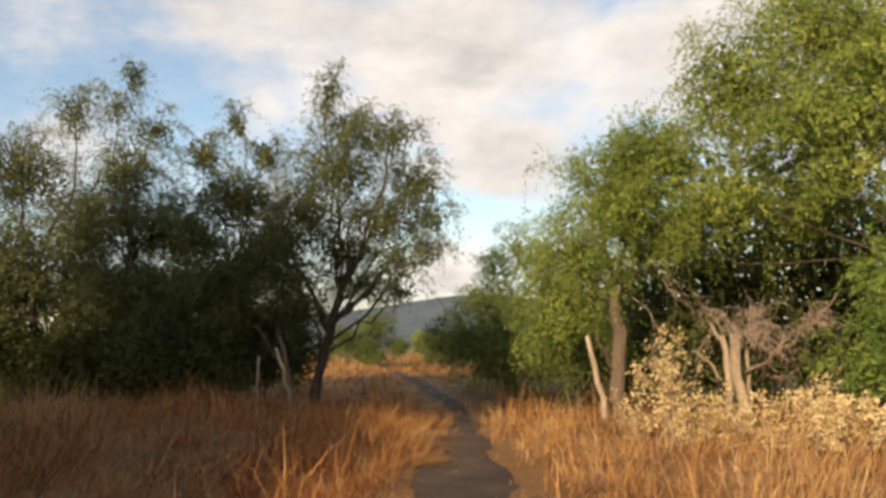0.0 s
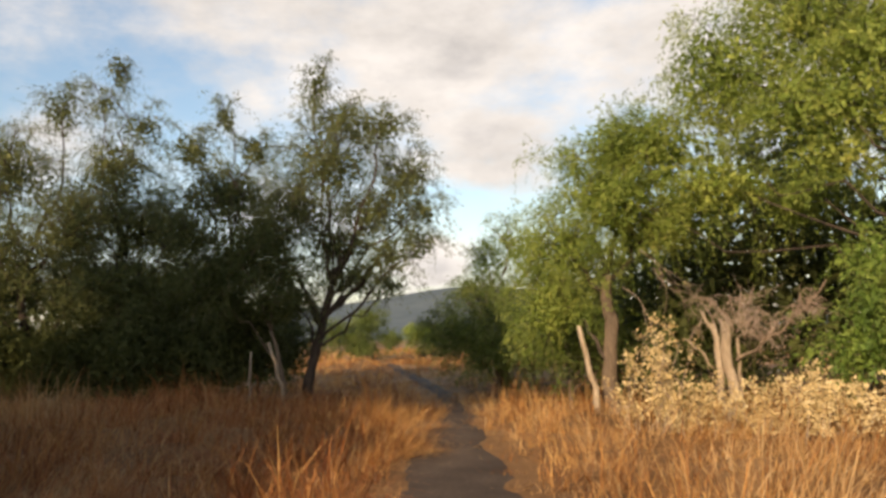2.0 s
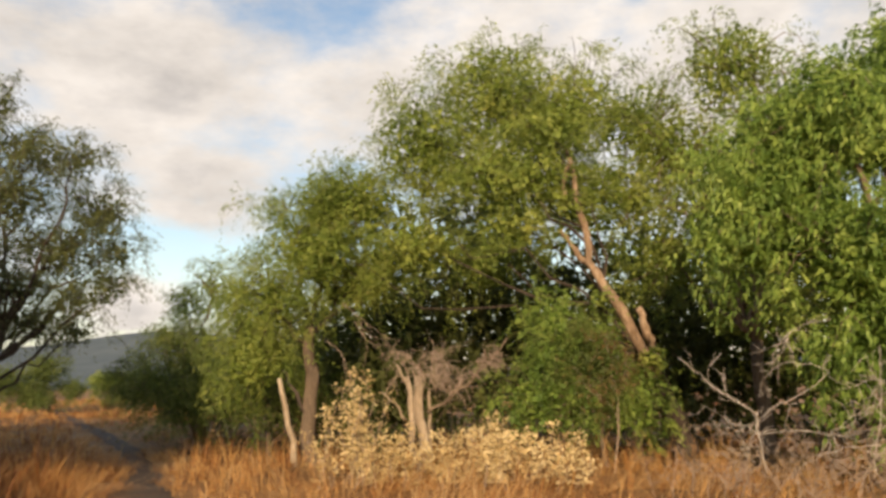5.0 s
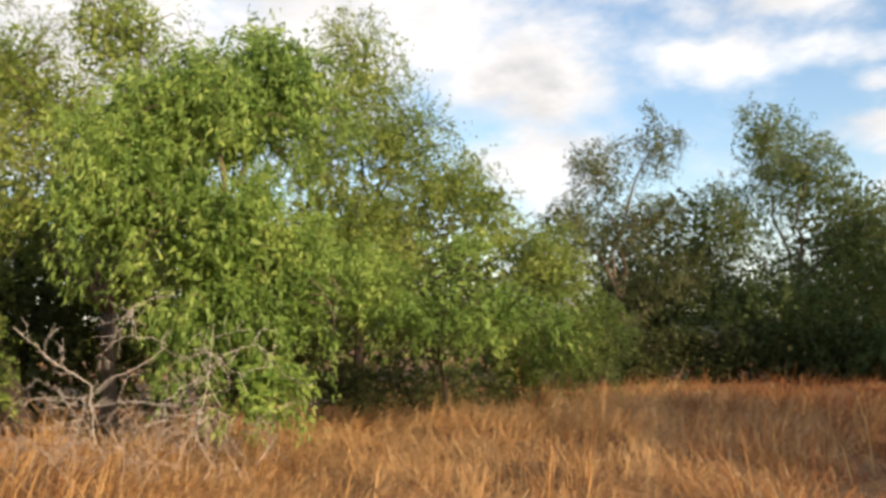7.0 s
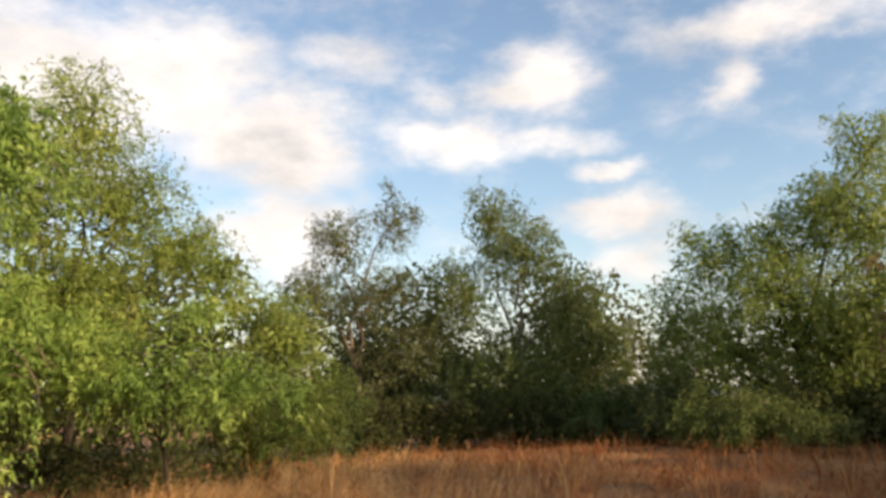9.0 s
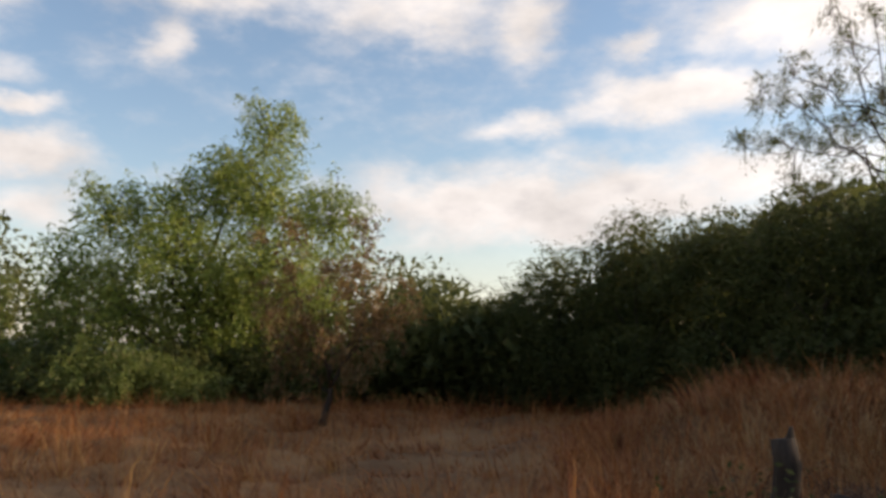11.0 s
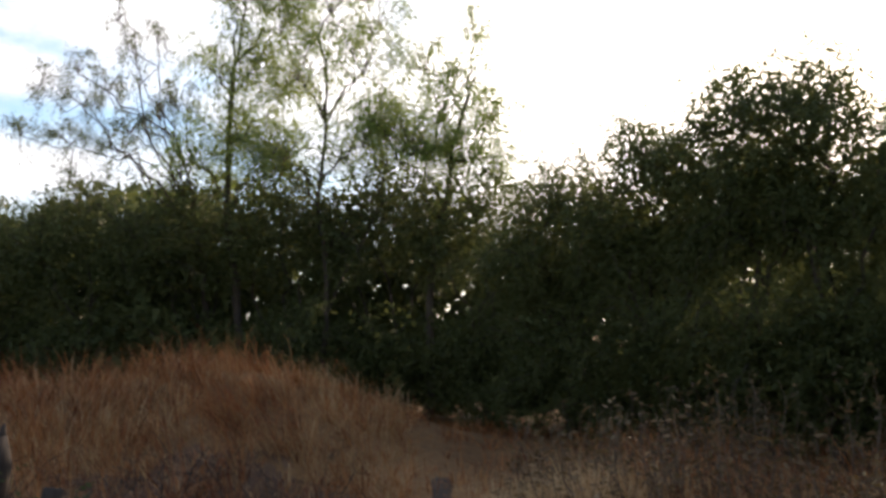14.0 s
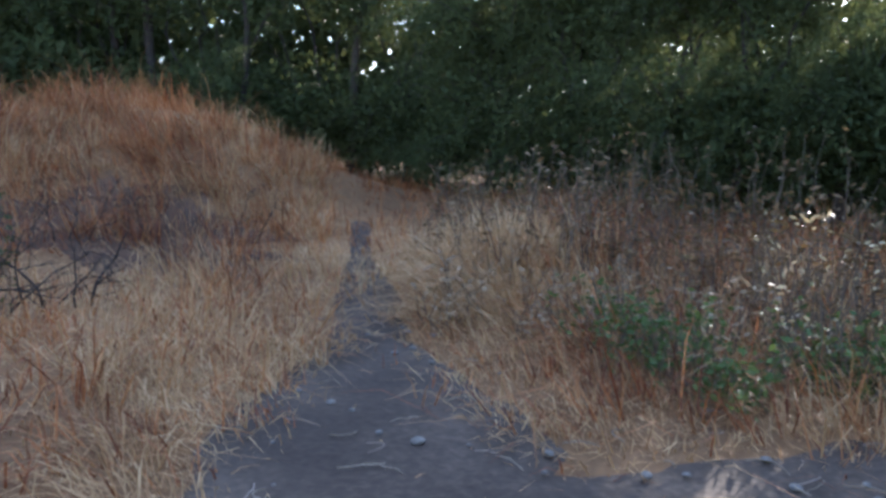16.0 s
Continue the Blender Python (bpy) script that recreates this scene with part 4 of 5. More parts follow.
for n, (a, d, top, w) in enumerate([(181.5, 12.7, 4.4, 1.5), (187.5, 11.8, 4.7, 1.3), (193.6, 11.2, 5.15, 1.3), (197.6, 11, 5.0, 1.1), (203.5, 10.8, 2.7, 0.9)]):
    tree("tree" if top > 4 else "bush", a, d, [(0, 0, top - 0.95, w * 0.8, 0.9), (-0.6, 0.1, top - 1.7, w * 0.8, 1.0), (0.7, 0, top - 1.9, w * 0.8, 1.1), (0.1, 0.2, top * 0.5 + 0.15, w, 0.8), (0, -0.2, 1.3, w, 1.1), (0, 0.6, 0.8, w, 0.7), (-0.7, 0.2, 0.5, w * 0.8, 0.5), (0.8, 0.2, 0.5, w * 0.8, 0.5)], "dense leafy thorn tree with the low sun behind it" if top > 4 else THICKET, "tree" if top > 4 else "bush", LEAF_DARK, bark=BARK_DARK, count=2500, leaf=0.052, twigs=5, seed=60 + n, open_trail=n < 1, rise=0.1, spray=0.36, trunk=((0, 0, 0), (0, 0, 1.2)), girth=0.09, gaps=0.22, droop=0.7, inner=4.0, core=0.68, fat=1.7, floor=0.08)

# trees added farther back, mostly unseen, to shade the near grass and the field
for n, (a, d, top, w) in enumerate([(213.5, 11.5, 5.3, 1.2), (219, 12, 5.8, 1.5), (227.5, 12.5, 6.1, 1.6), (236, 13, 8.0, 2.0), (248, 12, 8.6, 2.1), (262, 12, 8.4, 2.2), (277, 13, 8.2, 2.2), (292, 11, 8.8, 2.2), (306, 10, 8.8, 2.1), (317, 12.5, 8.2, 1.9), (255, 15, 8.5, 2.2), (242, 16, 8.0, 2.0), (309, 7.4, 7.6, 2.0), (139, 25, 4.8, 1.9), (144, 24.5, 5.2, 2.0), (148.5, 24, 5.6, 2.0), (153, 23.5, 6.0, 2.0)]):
    tree("tree", a, d, [(0, 0, top - 1.2, w * 0.8, 1.1), (-0.8, 0.1, top - 2.3, w * 0.8, 1.3), (0.9, 0, top - 2.4, w * 0.8, 1.3), (0, -0.2, 1.6, w, 1.4)], "dense olive thorn tree added to shade the grass", "tree", LEAF_DARK, bark=BARK_DARK, per=6, count=420, leaf=0.18, seed=80 + n, trunk=((0, 0, 0), (0, 0, 1.4)), girth=0.11, gaps=0.0, inner=5.0, core=0.97, fat=2.1)


def woods(name, spans, mat, seed, label, count, leaf=0.10, fill=3.4, fat=1.6):
    """Unbroken scrub closing the view behind the nearer trees."""
    r = np.random.default_rng(seed)
    lobes = []
    for a0, a1, d, top in spans:
        for a in np.arange(a0, a1, 3.2):
            x, y = at(a + r.normal(0, 0.8), d + r.normal(0, 1.2))
            h = top * r.uniform(0.75, 1.15)
            lobes += [(x, y, h * 0.62, 1.5 + r.uniform(0, 0.5), h * 0.4), (x + r.normal(0, 0.8), y + r.normal(0, 0.8), h * 0.3, 1.7, h * 0.32)]
    def keep_at(p):
        return (trail_gap(p[:, 0], p[:, 1]) > 0.4) | (np.abs(p[:, 2] - 2.2) > 0.6) | (noise3(p, 4.0, 5) < 0.3)
    ob = part(name, crown_leaves(lobes, count, leaf, r, 0.8, 0.05, 0.5, 7, fill, 0.1, 0.95, 0.0, fat, 0.0, keep_at)[0], mat)
    return tagged(ob, label, "scrub", kind="stuff")


woods("scrub", [(-62, -13, 25, 3.8), (10, 20, 19.5, 3.8), (20, 36, 18.5, 6.0), (36, 65, 18, 5.2)], LEAF_DARK, 91, "dark scrub behind the nearer trees", 4800, fill=5.5, fat=2.5)
woods("scrub", [(70, 98, 28, 5.6), (98, 128, 29, 4.4)], LEAF_DARK, 92, "scrub closing the far side of the field", 2600, fill=7.0, fat=2.4)
woods("scrub", [(122, 140, 21, 3.4), (140, 151, 20, 3.7), (151, 222, 18.5, 4.5)], LEAF_DARK, 93, "dark scrub behind the thicket", 4200, fill=6.5, fat=3.0)

# ---- distant ridge ----
g = Geo()
azs = np.linspace(-75, 130, 160)
prof = 70 + 95 * np.exp(-((azs - 2) / 16) ** 2) + 30 * np.sin(azs * 0.11 + 1) + 12 * np.sin(azs * 0.41)
prof *= np.clip((azs + 75) / 25, 0, 1) * np.clip((130 - azs) / 40, 0, 1)
v = []
for s in np.linspace(0, 1, 8):
    R = 3200 - 1000 * (1 - s)
    v.append(np.stack([R * np.sin(np.radians(azs)), R * np.cos(np.radians(azs)), prof * s ** 1.3 - 1], -1))
i, j = np.meshgrid(np.arange(7), np.arange(159), indexing="ij")
g.add(np.array(v), np.stack([i * 160 + j, i * 160 + j + 1, (i + 1) * 160 + j + 1, (i + 1) * 160 + j], -1))
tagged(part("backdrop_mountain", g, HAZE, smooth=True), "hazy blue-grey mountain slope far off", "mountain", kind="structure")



# ---- dead stump with a tangle of dry branches ----
def dead_stump(azimuth, d):
    r = np.random.default_rng(101)
    x, y = at(azimuth, d)
    base = tagged(new("dead_stump"), "pale cut stump with a tangle of grey dead branches", "stump")
    base.matrix_world = pose(x, y, float(height(x, y)) - 0.03, 0, 0, -azimuth)
    for a, b, r0, r1 in (((0.05, 0, 0), (0.02, 0, 1.38), 0.085, 0.066), ((-0.06, 0.03, 0.0), (-0.15, 0, 1.36), 0.055, 0.038), ((0.15, 0.05, 0), (0.17, 0.1, 1.15), 0.032, 0.022)):
        g = Geo()
        tube(g, curve_pts(a, b, (0.02, 0, 0), 8, 0.015, r), np.linspace(r0, r1, 8), 10)
        part("trunk", g, WOOD_PALE, base, smooth=True)
    for a, b, r0, r1 in (((-0.16, 0, 0.75), (-0.52, -0.05, 1.16), 0.018, 0.010), ((-0.19, 0, 1.3), (-0.30, 0, 1.55), 0.022, 0.014)):
        g = Geo()
        tube(g, curve_pts(a, b, (0, 0, 0.04), 7, 0.03, r), np.linspace(r0, r1, 7), 7)
        part("stub", g, WOOD_PALE, base, smooth=True)
    # a leaning arm, and the domed nest of dry branches that it carries
    g = Geo()
    arm = curve_pts((0.14, 0.03, 0.85), (1.35, 0.1, 1.90), (0.05, 0, -0.10), 12, 0.012, r)
    tube(g, arm, np.linspace(0.026, 0.012, 12), 7)
    arm_part = part("arm", g, BARK, base, "weathered grey leaning arm", smooth=True)
    for k in range(36):
        g = Geo()
        if k % 2:
            s = np.array([r.uniform(-0.10, 0.35), r.normal(0, 0.04), r.uniform(1.15, 1.38)])
            aim = np.array([r.uniform(-0.55, 0.85), r.normal(0, 0.35), r.uniform(0.9, 1.5)])
            branching(g, s, aim, r.uniform(0.42, 0.64), 0.008, 2, r, 0.8, 0.15, 4)
        else:
            s = arm[int(r.integers(3, 9))]
            aim = np.array([r.uniform(-0.8, 0.5), r.normal(0, 0.3), r.uniform(0.4, 1.1)])
            branching(g, s, aim, r.uniform(0.24, 0.38), 0.008, 2, r, 0.85, 0.15, 4)
        part("dead_branch", g, TWIG, base if k % 2 else arm_part)


dead_stump(20.6, 11.9)


def dead_snag(azimuth, d, a, b, r0, label):
    r = np.random.default_rng(int(abs(azimuth) * 10) + 7)
    x, y = at(azimuth, d)
    g = Geo()
    tube(g, curve_pts(a, b, (0.03, 0, 0), 7, 0.02, r), np.linspace(r0, r0 * 0.6, 7), 8)
    ob = part("dead_snag", g, WOOD_PALE, smooth=True)
    ob.matrix_world = pose(x, y, float(height(x, y)) - 0.05, 0, 0, -azimuth)
    return tagged(ob, label, "dead wood")


dead_snag(12.0, 14.0, (0.05, 0, 0), (-0.22, 0, 1.55), 0.065, "bleached leaning snag beside a tree trunk")
dead_snag(-9.9, 14.6, (0.12, 0, 0), (-0.15, 0, 1.15), 0.045, "thin pale snag leaning in shaded grass")
dead_snag(-12.0, 15.5, (0, 0, 0), (0.1, 0, 1.1), 0.03, "thin grey dead stem standing in shade")


# ---- shrubs with dry cream leaves ----
def cream_shrub(azimuth, d, w, h, seed, count=260):
    r = np.random.default_rng(seed)
    x, y = at(azimuth, d)
    base = tagged(new("dry_shrub"), "dry shrub covered in small cream-coloured leaves", "shrub", "cream shrubs by the stump")
    base.matrix_world = pose(x, y, float(height(x, y)) - 0.02, 0, 0, -azimuth)
    for k in range(int(6 + w * 6)):
        sg, lg = Geo(), Geo()
        a = np.array([r.normal(0, w * 0.3), r.normal(0, 0.25), 0])
        b = np.array([a[0] * 1.5 + r.normal(0, 0.2), a[1] + r.normal(0, 0.25), h * r.uniform(0.55, 1.0)])
        p = curve_pts(a, b, r.normal(0, 0.06, 3), 8, 0.04, r)
        tube(sg, p, np.linspace(0.009, 0.003, 8), 4, False)
        stem = part("stem", sg, TWIG, base)
        m = count // 3
        c = p[r.integers(2, 8, m)] + r.normal(0, 0.055, (m, 3))
        c[:, 2] = np.maximum(c[:, 2], 0.1)
        leaves(lg, c, r.normal(0, 1, (m, 3)) + np.array([0, 0, -0.4]), 0.042, r, 0.7)
        tagged(part("foliage", lg, LEAF_CREAM, stem, "small curled cream leaves"), kind="stuff")


cream_shrub(17.0, 11.4, 0.55, 1.65, 111, 420)
cream_shrub(15.2, 11.3, 0.7, 1.15, 112, 460)
cream_shrub(18.6, 11.0, 0.5, 0.75, 113, 420)
cream_shrub(23.0, 10.6, 0.6, 0.72, 114, 460)
cream_shrub(25.6, 10.5, 0.6, 0.85, 115, 460)
cream_shrub(28.2, 10.4, 0.6, 0.78, 116, 440)
cream_shrub(30.6, 10.6, 0.5, 0.65, 117, 360)


# ---- bare pale branches lying against the green curtain ----
def bare_brush(name, azimuth, d, arms, label, seed, mat, radius=0.016, spread=0.5, kids=3, depth=2):
    r = np.random.default_rng(seed)
    x, y = at(azimuth, d)
    base = tagged(new(name), label, "dead branches")
    base.matrix_world = pose(x, y, float(height(x, y)), 0, 0, -azimuth)
    for p, q, L in arms:
        g = Geo()
        branching(g, p, q, L, radius * r.uniform(0.7, 1.2), depth, r, spread, 0.02, kids)
        part("dead_branch", g, mat, base)


def bleached_brush(azimuth, d, arms, label, seed):
    """Thin curved boughs, each with fine forking twigs."""
    r = np.random.default_rng(seed)
    x, y = at(azimuth, d)
    base = tagged(new("dead_brush"), label, "dead branches")
    base.matrix_world = pose(x, y, float(height(x, y)), 0, 0, -azimuth)
    for pts, r0 in arms:
        p = np.array([(a, 0.10 * math.sin(3 * a + b), b) for a, b in pts])
        t = np.linspace(0, len(p) - 1, 4 * len(p))
        q = np.stack([np.interp(t, np.arange(len(p)), p[:, c]) for c in range(3)], -1)
        q[1:-1] = (q[:-2] + 2 * q[1:-1] + q[2:]) / 4 + r.normal(0, 0.006, (len(q) - 2, 3))
        g = Geo()
        first = tube(g, q, np.linspace(r0, r0 * 0.45, len(q)) * 0.46, 5)
        for _ in range(6):
            k = int(r.integers(3, len(q)))
            branching(g, q[k], (r.normal(0, 1), r.normal(0, 0.4), r.normal(0.2, 0.7)), r.uniform(0.15, 0.40), 0.0023, 1, r, 0.8, 0.02, 2, 4, first + k * 5)
        part("dead_branch", g, WOOD_BLEACHED, base)


bleached_brush(44, 8.2, [
    (((-0.06, 0.45), (-0.11, 0.83), (-0.10, 0.99), (-0.25, 1.10), (-0.43, 1.21), (-0.56, 1.34), (-0.77, 1.54)), 0.0135),
    (((-0.09, 0.88), (-0.27, 0.90), (-0.53, 0.91)), 0.006), (((-0.12, 0.8), (0.29, 0.84), (0.62, 0.77), (1.06, 0.93)), 0.007),
    (((-0.08, 0.95), (0.07, 1.06), (0.29, 1.16), (0.48, 1.30), (0.55, 1.37), (0.40, 1.43), (0.12, 1.45), (-0.04, 1.28)), 0.0085),
    (((0.29, 1.40), (0.20, 1.66), (0.26, 1.76), (0.39, 1.74)), 0.006), (((0.82, 0.4), (0.84, 0.6), (0.91, 0.93), (0.94, 1.20), (0.96, 1.58)), 0.010),
    (((0.94, 1.15), (1.17, 1.31), (1.34, 1.36), (1.51, 1.29), (1.65, 1.05)), 0.0065), (((0.89, 0.71), (0.62, 0.69), (0.38, 0.59)), 0.010),
    (((-0.16, 0.9), (-0.19, 0.72), (-0.21, 0.60)), 0.005), (((1.06, 0.76), (0.89, 1.04), (0.67, 0.88), (0.51, 0.83)), 0.006), (((0.78, 1.32), (1.01, 1.26), (1.20, 1.30)), 0.006),
], "bleached bare branches tangled below green foliage", 121)
bare_brush("dead_brush", 47.5, 7.9, [((k * 0.12 - 0.7, 0.03 * (k % 3), 0.1 + 0.12 * (k % 3)), (0.8 * (k % 2) - 0.4, 0, 0.8), 0.5) for k in range(14)], "low tangle of brown dead twigs in grass", 122, TWIG, 0.0055, 0.8, 3, 3)
bare_brush("dead_brush", 40, 8.8, [((k * 0.16 - 0.5, 0, 0.05), (0.1 * k - 0.4, 0, 1), 0.5) for k in range(6)], "low tangle of brown dead twigs in grass", 123, TWIG, 0.006, 0.8, 3, 3)
bare_brush("fallen_branch", 75.2, 14.6, [((-0.4, 0, 0.5), (1, 0, 0.15), 0.8), ((-0.2, 0, 0.45), (1, 0.2, 0.3), 0.6), ((-0.3, 0.1, 0.4), (-1, 0, 0.25), 0.6)], "grey fallen branches lying at the bush edge", 124, WOOD_PALE, 0.012)
bare_brush("dead_brush", 12.5, 13.4, [((0.4, 0, 2.0), (1, -0.1, -0.25), 0.9), ((0.9, 0, 2.3), (0.5, 0, -1), 0.6), ((0.7, 0, 2.6), (0.8, 0, -0.6), 0.8)], "dead grey twigs hanging under a tree crown", 125, TWIG, 0.006)

# ---- low plants ----
def low_plant(name, azimuth, d, w, h, n, leaf, mat, label, seed, ratio=0.55):
    r = np.random.default_rng(seed)
    x, y = at(azimuth, d)
    base = tagged(new(name), label, "plant", "low plants beside the trail")
    base.matrix_world = pose(x, y, float(height(x, y)) - 0.01, 0, 0, -azimuth)
    lg, sg = Geo(), Geo()
    for k in range(n):
        a = np.array([r.normal(0, w * 0.35), r.normal(0, w * 0.35), 0])
        b = a + np.array([r.normal(0, 0.12), r.normal(0, 0.12), h * r.uniform(0.5, 1.1)])
        p = curve_pts(a, b, r.normal(0, 0.03, 3), 6, 0.03, r)
        tube(sg, p, np.linspace(0.005, 0.002, 6), 3, False)
        m = 12
        c = p[r.integers(1, 6, m)] + r.normal(0, 0.035, (m, 3))
        c[:, 2] = np.maximum(c[:, 2], 0.04)
        leaves(lg, c, r.normal(0, 1, (m, 3)) * np.array([1, 1, 0.5]) + np.array([0, 0, 0.1]), leaf, r, ratio)
    tagged(part("stalk", sg, BARK, base), kind="stuff")
    tagged(part("foliage", lg, mat, base), kind="stuff")


# ---- rotted post in the shaded grass ----
x, y = 3.12, -5.03
post = tagged(new("old_post"), "dark rotted wooden post leaning in shaded grass", "post")
post.matrix_world = pose(x, y, float(height(x, y)) - 0.05, 0, 3, -148)
r = np.random.default_rng(131)
g = Geo()
pp = curve_pts((0, 0, 0), (0.0, 0, 1.12), (0, 0, 0), 8, 0.012, r)
tube(g, pp, 0.074 + r.normal(0, 0.007, 8), 9)
part("shaft", g, BARK_DARK, post, smooth=True)
g = Geo()
tube(g, curve_pts((0.03, 0.02, 0.98), (0.05, 0.0, 1.20), (0, 0, 0), 4, 0.02, r), (0.04, 0.035, 0.03, 0.012), 6)
part("splinter", g, BARK_DARK, post)
x2, y2 = 2.86, -5.21
stub = tagged(new("old_post"), "short broken stub of dark rotted wood in grass", "post")
stub.matrix_world = pose(x2, y2, float(height(x2, y2)) - 0.05, 4, -6, 20)
g = Geo()
tube(g, curve_pts((0, 0, 0), (0.02, 0, 0.78), (0, 0, 0), 7, 0.02, r), 0.055 + r.normal(0, 0.006, 7), 8)
part("shaft", g, BARK_DARK, stub, smooth=True)
for k, (ox, oy, w, h) in enumerate([(3.3, -4.85, 0.3, 0.75), (2.98, -5.1, 0.32, 0.8), (2.8, -5.28, 0.28, 0.7), (3.5, -4.7, 0.3, 0.65), (3.1, -4.95, 0.25, 0.8)]):
    low_plant("withered_weed", math.degrees(math.atan2(ox, oy)), math.hypot(ox, oy), w, h, 26, 0.05, LEAF_DARK, "dark withered weed crowding an old post", 210 + k, 0.5)
bare_brush("dead_brush", 151.5, 5.8, [((k * 0.09 - 0.45, 0.05 * (k % 4), 0.05), (0.5 * (k % 3) - 0.5, 0, 0.7), 0.42) for k in range(14)], "dark heap of dead twigs beside an old post", 132, BARK_DARK, 0.010, 0.9)
bare_brush("dead_brush", 160, 7.7, [((k * 0.22 - 1.0, r.normal(0, 0.3), 0.02), (r.normal(0, 0.6), 0, 0.7), 0.5) for k in range(10)], "grey heap of dead brush on bare earth", 133, BARK_DARK, 0.006, 0.9)
bare_brush("dead_brush", 153, 7.9, [((k * 0.22 - 1.0, r.normal(0, 0.3), 0.02), (r.normal(0, 0.6), 0, 0.7), 0.5) for k in range(10)], "grey heap of dead brush on bare earth", 134, BARK_DARK, 0.006, 0.9)


# ---- weeds beside the trail behind the viewer ----
for k, (a, d, w, h) in enumerate([(193.5, 4.9, 0.4, 0.34), (196.5, 4.75, 0.4, 0.36), (203, 4.95, 0.4, 0.34), (205.5, 4.8, 0.35, 0.36), (190.5, 5.4, 0.3, 0.28), (198.5, 4.5, 0.25, 0.2)]):
    low_plant("weed", a, d, w, h, 30, 0.045, LEAF, "leafy dark green weed in shaded dry grass", 140 + k)
for k, (a, d, w, h) in enumerate([(187, 6.2, 0.6, 0.75), (190, 7.2, 0.7, 0.85), (194, 6.4, 0.7, 0.7), (198, 6.0, 0.7, 0.7), (202, 5.6, 0.6, 0.75), (184, 7.8, 0.7, 0.8), (206, 5.4, 0.6, 0.8), (193, 8.2, 0.8, 0.95), (200, 7.5, 0.8, 0.95), (180.5, 7.0, 0.5, 0.7)]):
    low_plant("dry_weed", a, d, w, h, 34, 0.065, LEAF_RUST, "withered brown weed with curled leaves", 150 + k, 0.3)
for k, (a, d, w, h) in enumerate([(186.5, 5.3, 0.35, 0.42), (189.5, 5.2, 0.35, 0.40), (193, 5.3, 0.35, 0.45), (196.5, 5.1, 0.35, 0.42), (199.5, 5.2, 0.35, 0.45), (188, 6.6, 0.5, 0.75), (183.5, 6.0, 0.4, 0.5), (181.5, 5.4, 0.3, 0.4)]):
    low_plant("dry_weed", a, d, w, h, 13, 0.058, LEAF_TAN, "withered weed with long pale tan leaves", 190 + k, 0.28)
low_plant("dry_weed", 202.8, 4.9, 0.35, 0.80, 16, 0.038, LEAF_CREAM, "withered weed with pale hanging leaves", 170, 0.35)


